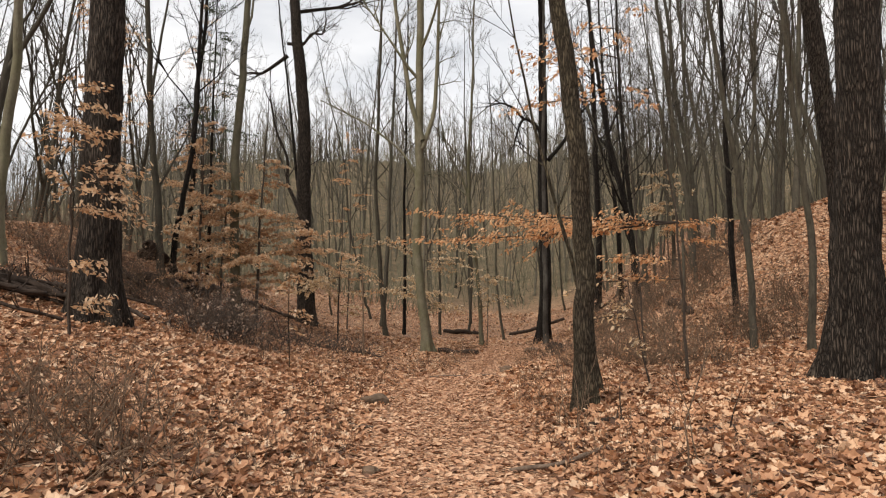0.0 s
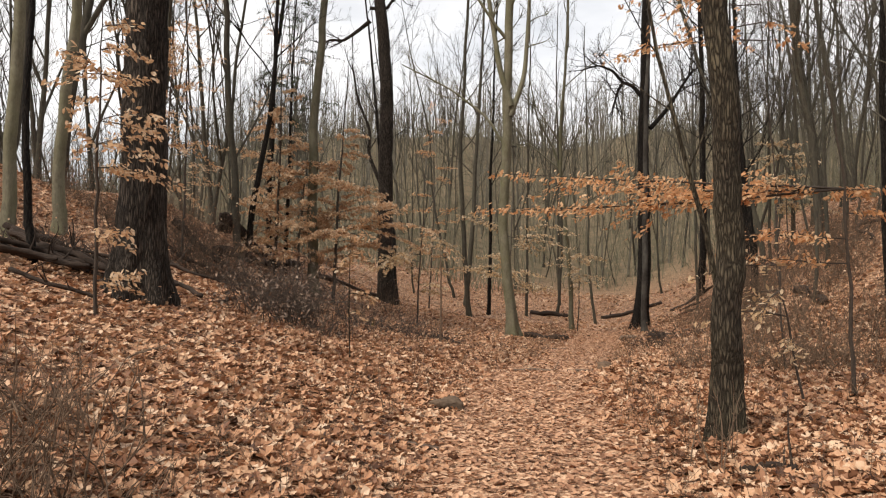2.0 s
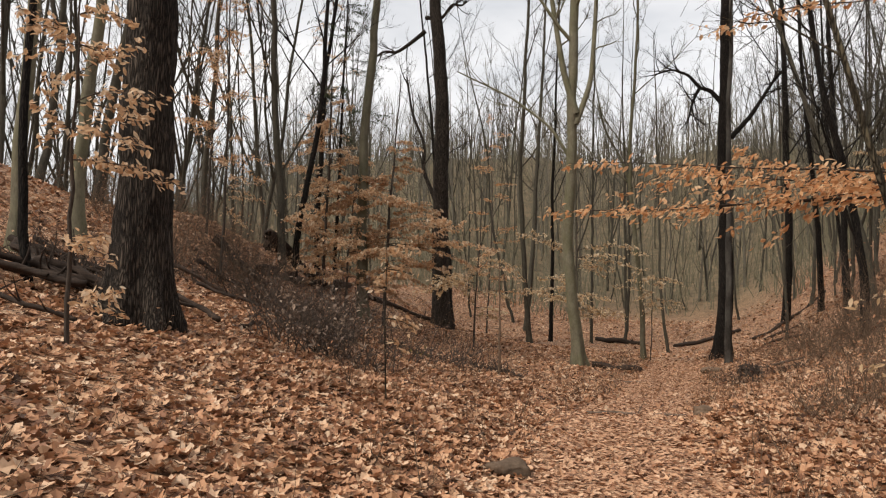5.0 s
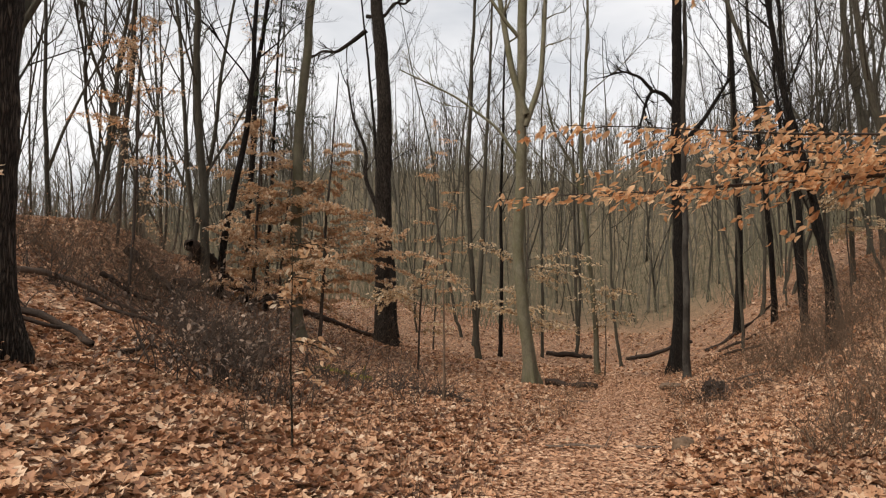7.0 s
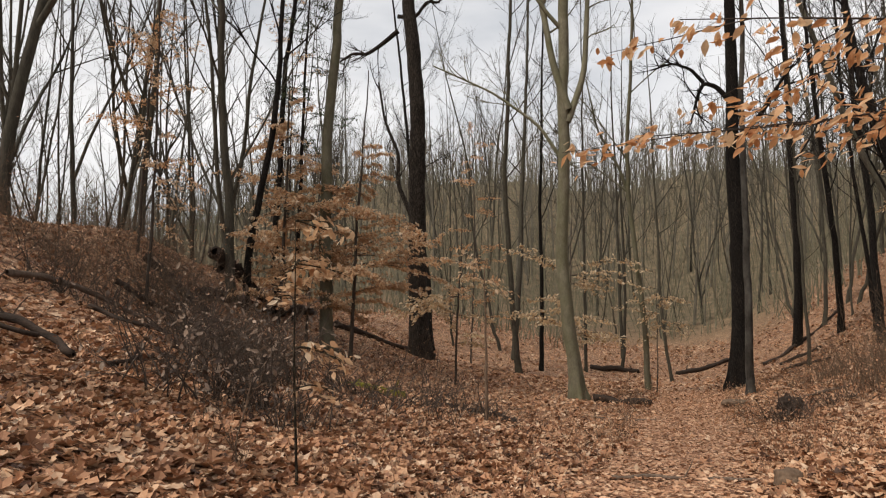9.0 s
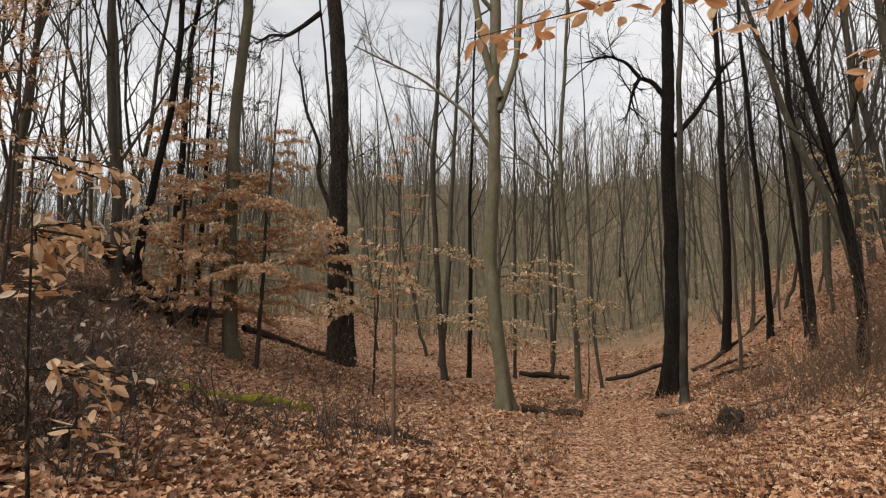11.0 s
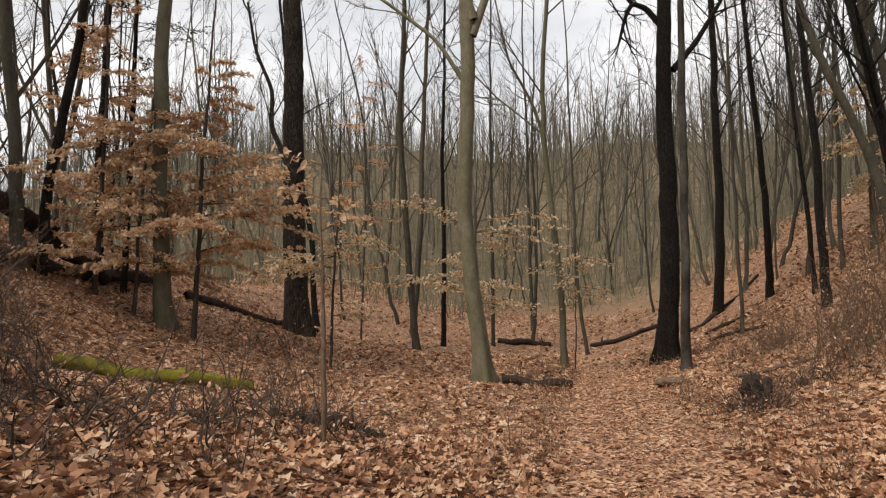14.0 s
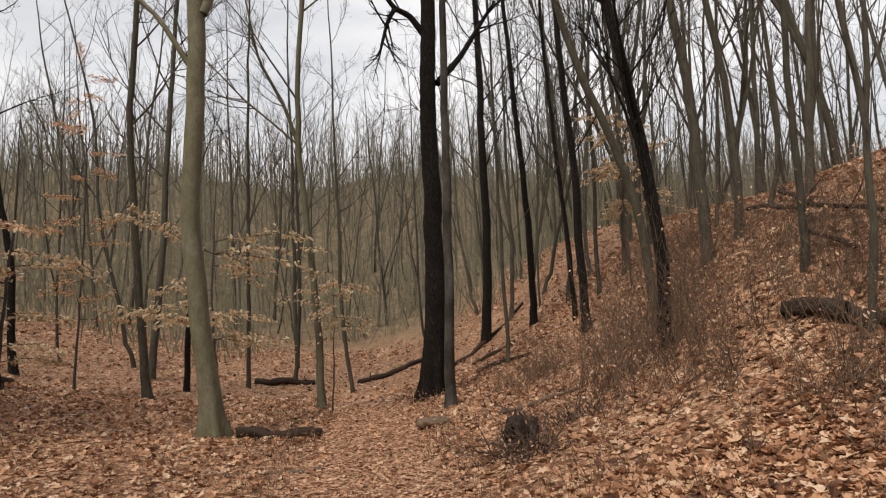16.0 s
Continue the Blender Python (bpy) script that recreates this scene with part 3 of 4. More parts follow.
tree("beech_tree", -0.71, 29.55, 0.416, 24.7, [(2.86, -0.25, -0.26), (5.21, -0.26, -0.54), (7.29, -0.19, -0.81), (8.99, -0.08, -0.99)], BARK_BEECH, "smooth grey-green beech forking high above the trail", 17, 8, 11.05, 0, 28, 0.75, top=0.5,
     given=[([(-0.08, -1.02, 8.99), (-0.53, -1.17, 10.42), (-0.85, -1.27, 12.5), (-1.23, -1.36, 14.97), (-1.34, -1.2, 18.22)], 0.13), ([(-0.11, -0.96, 8.6), (0.44, -0.89, 10.16), (0.59, -0.9, 12.5), (0.71, -0.72, 15.62), (1.07, -0.46, 19.52)], 0.11), ([(-0.22, -0.8, 7.29), (-1.01, -0.84, 8.59), (-2.46, -0.82, 9.76), (-4.44, -0.87, 10.8)], 0.065)])
tree("oak_tree", 4.78, 33.03, 0.578, 25.84, [(3.21, 0.09, -0.4), (7.89, 0.01, -0.75), (10.98, 0.07, -0.97)], BARK_DARK, "tall nearly black oak trunk standing beside the trail", 18, 8, 12.92, 0.04, 44, 0.55,
     given=[([(0.04, -0.88, 9.87), (-0.43, -0.91, 10.48), (-0.88, -1.04, 10.6), (-1.13, -1.19, 10.1), (-1.33, -1.25, 9.36)], 0.105), ([(-0.88, -1.04, 10.6), (-1.31, -1.16, 11.09), (-1.94, -1.23, 11.33), (-2.7, -1.35, 11.08)], 0.074), ([(0.31, -0.75, 8.63), (1.07, -0.6, 9.5), (1.77, -0.6, 10.62), (2.09, -0.53, 11.12)], 0.105)])
tree("birch_tree", 4.43, 29.81, 0.234, 19.51, [(3, -0.05, -0.34), (5.6, -0.11, -0.63), (8.21, -0.11, -0.9), (9.38, -0.04, -1.08)], BARK_PATCHY, "thin dark trunk with pale lichen patches", 19, 6, 10.15, 0, 20, 0.4)
tree("beech_tree", 1.87, 34.04, 0.215, 20.19, [(3.41, -0.15, -0.37), (6.57, -0.45, -0.66), (8.98, -0.5, -0.88), (11.25, -0.32, -1.21)], BARK_BEECH, "slim pale beech standing beside the trail", 20, 8, 6.94, 0, 16, 0.4, given=[([(-0.47, -0.65, 7.08), (-0.91, -0.81, 8.34), (-1.61, -1, 9.6), (-1.98, -0.94, 11.62)], 0.063)])
tree("beech_tree", 3.5, 40.09, 0.152, 16.55, [(2.49, -0.29, -0.21), (5.53, -0.38, -0.29)], BARK_WOODS, "slim young trunk leaning beside the trail", 21, 6, 5.52, 0, 12, 0.3)
SLIM = "slender bare woodland tree with dark bark"
for n, (x, y, dia, tall, way, mat) in enumerate([
    (-8.32, 12.56, 0.131, 13, [(1.49, -0.13, -0.04), (3.06, -0.25, -0.07), (3.85, -0.21, -0.09)], BARK_DARK),
    (-10.96, 26.69, 0.284, 24.14, [(6.39, -0.43, -0.27), (13.06, -0.54, -0.56)], BARK_WOODS),
    (6.65, 14.73, 0.144, 15, [(2.7, -0.12, -0.18), (4.57, -0.44, -0.32), (6.43, -0.74, -0.44)], BARK_WOODS),
    (7.62, 14.24, 0.151, 15, [(2.52, -0.08, -0.17), (4.96, -0.29, -0.34), (6.64, -0.48, -0.47)], BARK_WOODS),
    (7.63, 17.82, 0.156, 16, [(3.39, -0.25, -0.27), (6.22, -0.46, -0.5)], BARK_DARK),
    (8.93, 31.75, 0.24, 20.2, [(4.43, -0.22, -0.1), (8.36, -0.45, -0.2)], BARK_DARK),
    (9.67, 42.86, 0.414, 26.72, [(4.82, 0, -0.56), (8.7, -0.15, -0.99), (16.73, -0.44, -1.72)], BARK_DARK),
    (7.48, 34.22, 0.123, 16, [(3.58, -0.08, -0.29), (7.03, -0.26, -0.6)], BARK_WOODS),
    (7.18, 25.23, 0.234, 17.32, [(1.63, -0.2, -0.15), (3.77, -0.42, -0.32), (5.81, -0.95, -0.43)], BARK_DARK),
    (8.16, 27.02, 0.2, 17.63, [(2.24, -0.34, -0.17), (3.53, -0.72, -0.2), (4.94, -1.52, -0.25)], BARK_WOODS),
    (10.38, 28.24, 0.267, 19.42, [(1.95, -0.17, -0.17), (4.38, -0.48, -0.37), (5.95, -0.85, -0.48)], BARK_WOODS),
    (11.14, 28.06, 0.193, 18.09, [(1.93, -0.04, -0.21), (3.62, -0.27, -0.35), (5.19, -0.58, -0.42)], BARK_WOODS),
    (8.7, 23.53, 0.124, 13.44, [(1.76, -0.02, -0.2), (2.69, -0.06, -0.3)], BARK_WOODS),
    (7.43, 21.2, 0.091, 12.12, [(1.72, -0.05, -0.2), (3.14, -0.17, -0.33), (3.84, -0.37, -0.36)], BARK_WOODS),
    (9.48, 33.59, 0.149, 17.43, [(2, -0.11, -0.21), (5.11, -0.51, -0.46)], BARK_DARK),
    (9.82, 37.7, 0.255, 20.64, [(4.87, -0.25, -0.5), (9.12, -0.69, -0.85)], BARK_DARK),
    (-3.22, 38, 0.266, 25.6, [(4.32, -0.31, -0.43), (7.65, -0.51, -0.76), (11.98, -0.21, -1.29)], BARK_WOODS),
    (-2.39, 41.28, 0.214, 22.4, [(3.47, 0.14, -0.17)], BARK_DARK),
    (-0.25, 42.9, 0.167, 21.25, [(4.26, 0.06, -0.34)], BARK_WOODS),
    (10.58, 34.04, 0.137, 14.95, [(3.87, -0.13, -0.41)], BARK_WOODS),
    (-3.9, 43.33, 0.297, 25.26, [(5.97, 0.5, 0.01)], BARK_WOODS),
    (-7.43, 39.43, 0.244, 21.7, [(4.08, -0.38, 0.34), (8.16, -1.17, 0.62)], BARK_DARK),
]):
    tree("woodland_tree", x, y, dia, tall, way, mat, SLIM, 100 + n, 13 if x > 6 else 10, tall * (0.13 if 25 < y < 27 else 0.24 if x > 6 else 0.32), 0, 14, 0.35, group="slim trees along the trail", twigs=3, reach=0.26, stout=0.4 if 25 < y < 27 else 0.26 if x > 6 else 0.38)

tree("beech_tree", -10.41, 15.98, 0.256, 19, [(2.33, 0.07, -0.01), (4.66, 0.26, -0.03)], BARK_BEECH, "pale smooth beech trunk on top of the bank", 22, 8, 6.3, 0, 16, 0.4)
tree("beech_tree", -10.29, 14.33, 0.242, 20, [(2.02, 0.06, -0), (4.04, 0.12, -0.01)], BARK_BEECH, "pale smooth beech trunk on top of the bank", 23, 8, 6.3, 0, 16, 0.4)
tree("oak_tree", -11.07, 29.92, 0.242, 21.75, [(3.63, -0.12, 0.14), (8.48, 0.04, 0.31), (12.12, 0.41, 0.44)], BARK_DARK, "dark slim oak behind the bank", 24, 9, 7.86, 0, 16, 0.3)
tree("oak_tree", -10.79, 27.08, 0.238, 18, [(2.76, 0.2, 0.05), (5.53, 0.68, 0.08), (8.28, 0.88, 0.13)], BARK_DARK, "dark leaning oak behind the bank", 25, 9, 5.5, 0, 16, 0.3)

# ---- young beeches that keep their dry leaves ----
sapling(-2.74, 12.2, 2.16, [(1.62, 0.01, -0.18), (2.06, -0, -0.24)], 0.019,
        [(0.9, 60, 0.5, 0.02), (1.2, 340, 0.6, 0.02), (1.25, 20, 0.5, 0.03), (1.5, 40, 0.5, 0.02), (1.6, 20, 0.6, 0.0), (0.75, 30, 0.5, 0.02)],
        BEECHLEAF, "young beech with sparse tan leaves on thin sprays", 31, 0.08, 0.32, wood=BARK_MAPLE, size=1.08)
sapling(-5.58, 10.23, 4.1, [(1.03, -0.04, -0.01), (2.56, 0.07, -0.12)], 0.047,
        [(1.0, 60, 1.2, 0.05), (2.0, 80, 1.5, 0.02), (2.3, 40, 1.5, 0.0), (2.6, 110, 1.4, 0.0), (3.0, 60, 1.3, -0.02), (3.3, 150, 1.1, 0), (3.6, 20, 1.1, 0), (3.9, 90, 0.9, 0), (2.4, 200, 1.0, 0), (4.2, 60, 0.8, 0), (3.2, 270, 1.0, 0), (0.45, 75, 1.1, 0.0)],
        BEECHLEAF, "young beech with dry tan leaves before the big oak", 32, 0.085, 0.75, size=0.85)
sapling(-7.87, 28.69, 9.97, [(4.55, 0.11, 0.2), (9.09, 0.44, 0.12)], 0.136,
        [(0.9 + 0.15 * i, (47 * i) % 360, 1.9 - 0.07 * i, 0.015) for i in range(19)] + [(1.6, 90, 2.2, 0.0), (1.9, 110, 2.3, 0.0), (1.7, 60, 2.0, 0)],
        BEECHLEAF, "young beech in front of dark trunks with layered tan leaves", 33, 0.08, 2.6, size=1.85)
sapling(-10.25, 28.38, 8.27, [(3.31, 0.08, 0.08), (8.28, 0.19, -0.03)], 0.132,
        [(0.6 + 0.19 * i, (61 * i) % 360, 2.1 - 0.07 * i, 0.01) for i in range(20)], BEECHLEAF, "young beech with layered tan leaves on the bank", 34, 0.075, 2.0, size=1.65)
sapling(3.85, 10.9, 4.22, [(1.38, -0.03, -0.02), (2.75, -0.16, -0.09), (4.13, -0.43, -0.14)], 0.05,
        [(2.7, 90, 1.2, 0.0), (2.6, 30, 1.2, 0)],
        ORANGELEAF, "young beech with wide flat sprays of orange leaves", 35, 0.07, 1.25, rise=0.06, sag=0.0, long_sprays=[(3.0, 264, 5.2, 0.0), (2.95, 268, 4.7, 0.0), (2.95, 272, 5.0, 0.0), (2.9, 277, 4.2, 0.0), (2.9, 284, 3.6, 0.0), (2.95, 270, 3.0, 0.0), (2.1, 250, 1.7, 0.0), (2.0, 285, 1.6, 0.0)], size=0.8)
sapling(3.9, 13.3, 7.2, [(2.58, -0.09, 0.06), (5.16, -0.26, 0.13)], 0.032,
        [(4.2, 265, 2.3, 0.0), (4.5, 90, 1.0, 0.0), (4.7, 290, 2.2, 0), (5.1, 250, 2.0, 0.0), (5.5, 280, 1.7, 0), (5.8, 70, 0.9, 0)],
        ORANGELEAF, "tall thin beech sapling with orange leaves", 36, 0.085, 0.5, size=1.15)
for n, (x, y, tall) in enumerate([(-10.96, 22.38, 11.3), (-12.89, 24.72, 10.3), (-10.96, 30.42, 13.16), (-5.42, 38.39, 11.19)]):
    sapling(x, y, tall, [(tall * 0.5, 0.2, 0), (tall * 0.9, 0.1, 0)], 0.08, [(2.2 + (tall - 2.8) * i / 16, (71 * i + 40 * n) % 360, 1.9 - 0.06 * i, 0.0) for i in range(17)], (BEECHLEAF, ORANGELEAF)[n % 2], "tall young beech with sparse dry leaves on the bank", 45 + n, 0.08, 0.75)
tree("beech_sapling", 2.18, 9.57, 0.066, 6.5, [(1.42, -0.25, -0.1), (2.28, -0.55, -0.2), (3.04, -0.79, -0.25), (4.28, -1.11, -0.29)], BARK_MAPLE, "thin leaning stem beside the maple", 26, 6, 2.28, 0, 10, 0.3, twigs=2)
sapling(3.13, 10.5, 1.76, [(1.39, -0.27, 0)], 0.028, [(0.9, 260, 1.3, 0.02), (1.2, 230, 1.2, 0.02), (1.3, 290, 1.1, 0.01), (0.7, 200, 1.0, 0.02), (1.5, 330, 0.8, 0)],
        PALELEAF, "low beech sapling with few pale leaves", 42, 0.08, 0.3, size=0.93)
sapling(-0.73, 31.85, 7.07, [(3.08, -0.13, 0.15), (6.17, 0.05, 0.34)], 0.069,
        [(1.35, 250, 1.9, 0.0), (1.55, 200, 1.5, 0.02), (1.3, 150, 1.5, 0.03), (1.5, 110, 1.7, 0.02), (1.7, 290, 1.6, 0.0), (2.5, 80, 1.9, 0.03), (2.7, 110, 1.9, 0.02), (2.6, 260, 1.7, 0.0), (2.3, 60, 1.4, 0.02), (1.0, 80, 1.3, 0.02)],
        PALELEAF, "young beech with pale drooping leaf sprays beside the grey trunk", 37, 0.085, 1.0, size=1.54)
sapling(-9.38, 28.64, 6.67, [(3.94, 0.13, 0.14), (5.91, 0.2, 0.22)], 0.098, [(0.5 + 0.14 * i, (83 * i + 20) % 360, 1.9 - 0.05 * i, 0.01) for i in range(17)], BEECHLEAF, "young beech with many tan leaves on the bank", 49, 0.08, 2.6, size=1.7)
sapling(-10.4, 30.01, 14.65, [(6.53, 0.22, 0.24)], 0.174, [(6.0 + 0.42 * i, (67 * i) % 360, 2.2 - 0.07 * i, 0.02) for i in range(17)], EVERGREEN, "thin hemlock with dark green needles high up", 43, 0.07, 1.0, name="hemlock_tree", wood=BARK_DARK, size=1.08)
sapling(2.06, 33, 4.38, [(2.59, 0.09, 0.15)], 0.045, [(1.6 + 0.15 * i, (80 * i) % 360, 1.3, 0.01) for i in range(9)], PALELEAF, "thin beech sapling with pale leaves", 38, 0.085, 0.7, size=1.29)
sapling(10.72, 32.3, 5.33, [(2.55, 0.02, 0.14)], 0.063, [(1.6 + 0.2 * i, (67 * i) % 360, 1.6 - 0.05 * i, 0.0) for i in range(12)], PALELEAF, "young beech with pale leaves on the slope", 39, 0.09, 0.9, size=1.27)
sapling(-4.51, 29, 6.26, [(3.7, 0.22, 0.23)], 0.074, [(0.7 + 0.22 * i, (73 * i + 40) % 360, 1.5, 0.01) for i in range(6)], PALELEAF, "low young beech with pale tan leaves", 40, 0.075, 1.6, size=1.84)
sapling(-2.13, 18.11, 2.72, [(2.04, 0.07, -0.1)], 0.046, [(1.3, 40, 0.5, 0.0), (1.6, 300, 0.4, 0)], BEECHLEAF, "bare thin reddish sapling with few leaves", 41, 0.07, 0.25, wood=BRAMBLE, size=1.36)

# ---- fallen wood ----
log("fallen_log", (-0.31, 29.25), (1.52, 28.95), 0.12, DEADWOOD, "short dark rotten log lying beside the trail", 51, 0.15, 1)
log("mossy_log", (-8.35, 23.68), (-5.05, 25.25), 0.14, MOSSY, "fallen log with bright green moss", 52, 0.2, 2)
log("fallen_log", (-3.01, 19.24), (-1.7, 19.1), 0.09, DEADWOOD, "dark rotting log half buried in leaves", 53, 0.4, 2)
log("fallen_branch", (-5.96, 14.15), (-6.02, 15.91), 0.035, DEADWOOD, "dark fallen branch on the leaves", 54, 0.1, 2, category="branch")
log("fallen_branch", (-10.01, 16.9), (-10.01, 21.6), 0.06, DEADGREY, "long reddish fallen branch resting against the oak", 55, 0, 4, lift=(0.1, 0.15), category="branch")
log("fallen_log", (-11.43, 26.06), (-10.63, 29.67), 0.2, DEADWOOD, "dark fallen trunk lying on the bank", 56, 0.1, 4, lift=(1.1, 0.05))
log("fallen_log", (-10.93, 24.87), (-10.83, 33.09), 0.19, DEADWOOD, "dark fallen trunk with moss on the bank", 57, 0.2, 2)
log("fallen_log", (-9.7, 13.63), (-7.56, 13.13), 0.105, DEADWOOD, "dark fallen trunk lying across the bank", 58, 0.1, 4, lift=(0.25, 0))
log("fallen_branch", (4.67, 27.33), (6.01, 26.33), 0.05, DEADGREY, "brown fallen branch beside the trail", 59, 0.1, 1, category="branch")
log("fallen_log", (7.0, 36.0), (8.0, 33.6), 0.07, DEADWOOD, "dark fallen log beyond the trail", 60, 0.2, 1)
log("fallen_log", (7.41, 37.87), (8.95, 37.3), 0.073, DEADWOOD, "dark fallen log beside a tree", 61, 0.2, 1)
log("fallen_log", (7.6, 22.8), (7.45, 20.4), 0.13, DEADWOOD, "dark rotten trunk lying on the slope", 62, 0.1, 3)
log("fallen_log", (12.15, 29.53), (9.17, 22.45), 0.056, DEADWOOD, "dark fallen trunk high on the slope", 63, 0, 2, lift=(0.15, 0.1))
log("fallen_log", (12.6, 28.86), (9.49, 22.56), 0.055, DEADWOOD, "fallen trunk lying along the hillside", 64, 0, 2, lift=(0.1, 0.25))
log("fallen_log", (4.0, 43.2), (8.3, 46.5), 0.12, DEADWOOD, "long fallen trunk in the valley", 65, 0.3, 2)
log("fallen_log", (-0.11, 43.94), (2.47, 43.48), 0.147, DEADWOOD, "dark log lying in the valley", 66, 0.1, 2)
log("fallen_log", (7.52, 41.41), (12.31, 44.39), 0.093, DEADWOOD, "fallen trunk across the valley floor", 67, 0.3, 2)
log("fallen_branch", (-0.43, 15.95), (1.25, 15.88), 0.03, DEADGREY, "thin dark branch lying across the trail", 68, 0.2, 1, category="branch")
log("fallen_branch", (-1.6, 8.45), (-0.89, 8.71), 0.028, DEADGREY, "short broken branch at the trail's edge", 69, 0.3, 0, category="branch")
log("fallen_branch", (-0.38, 25.33), (1.23, 25.24), 0.04, DEADGREY, "weathered branch half sunk across the trail", 70, 0.5, 0, category="branch")
log("fallen_branch", (2.1, 6.45), (2.6, 6.15), 0.03, DEADWOOD, "short dark branch among the leaves", 71, 0.2, 1, category="branch")
log("fallen_branch", (1.6, 7.7), (1.95, 7.45), 0.04, DEADWOOD, "broken dark branch stub on the leaves", 72, 0.2, 2, category="branch")
log("fallen_branch", (0.29, 6.44), (3.39, 6.24), 0.023, DEADGREY, "thin stick half hidden by leaves", 73, 0.4, 0, category="branch")
log("rotten_stump", (3.57, 23.6), (4.09, 23.92), 0.164, DEADWOOD, "dark rotten stump overgrown with twigs", 74, 0.0, 4, 0.5, 0.6, (0.0, 0.12), "stump")
log("fallen_log", (-9.99, 32.52), (-6.9, 37.8), 0.13, DEADWOOD, "dark fallen trunk at the foot of the bank", 75, 0.2, 2)
log("root_plate", (-13.1, 29.89), (-13.41, 31.58), 0.27, DEADWOOD, "dark upturned root plate of a fallen tree", 76, 0.3, 9, 0.6, 0.7, (0.0, 0.0), "root plate")
log("fallen_branch", (-7.28, 10.69), (-6.01, 10.93), 0.034, DEADWOOD, "dark dead branches beside the oak", 77, 0, 4, lift=(0.2, 0.05), category="branch")
rng_pile = np.random.default_rng(91)
for n in range(14):
    x, y, a, q = rng_pile.uniform(-9.9, -7.2), rng_pile.uniform(11.8, 14.6), rng_pile.uniform(-0.5, 0.5), rng_pile.uniform(0.8, 1.8)
    log("fallen_branch", (x - q * math.cos(a), y - q * math.sin(a)), (x + q * math.cos(a), y + q * math.sin(a)), rng_pile.uniform(0.03, 0.07), DEADWOOD, "dark dead branch in a heap on the bank", 92 + n, 0.0, 3, lift=(rng_pile.uniform(0, 0.3), rng_pile.uniform(0, 0.3)), category="branch")
log("fallen_log", (-12.23, 24), (-10.59, 24.72), 0.132, DEADWOOD, "dark fallen trunk among brush on the bank", 120, 0.1, 4, lift=(0.3, 0.0))
log("fallen_branch", (-11.23, 21.52), (-10.2, 23.76), 0.07, DEADWOOD, "dark dead branch on the bank", 121, 0.0, 4, lift=(0.35, 0.0), category="branch")
log("fallen_branch", (-8.58, 17.28), (-6.85, 17.6), 0.039, DEADWOOD, "dark dead branch on the bank", 122, 0.0, 3, lift=(0.1, 0.0), category="branch")
rock("stone", -1.08, 10.81, 0.4, 0.29, 0.19, 81, "brown stone half sunk in the trail")
rock("stone", 1.37, 15.19, 0.3, 0.26, 0.23, 82, "rough brown stone at the trail's edge")
rock("stone", 3.65, 28.27, 0.67, 0.67, 0.21, 83, "flat pale grey stone beside the trail")
rock("stone", -0.67, 6.28, 0.15, 0.13, 0.1, 84, "small brown stone on the trail")

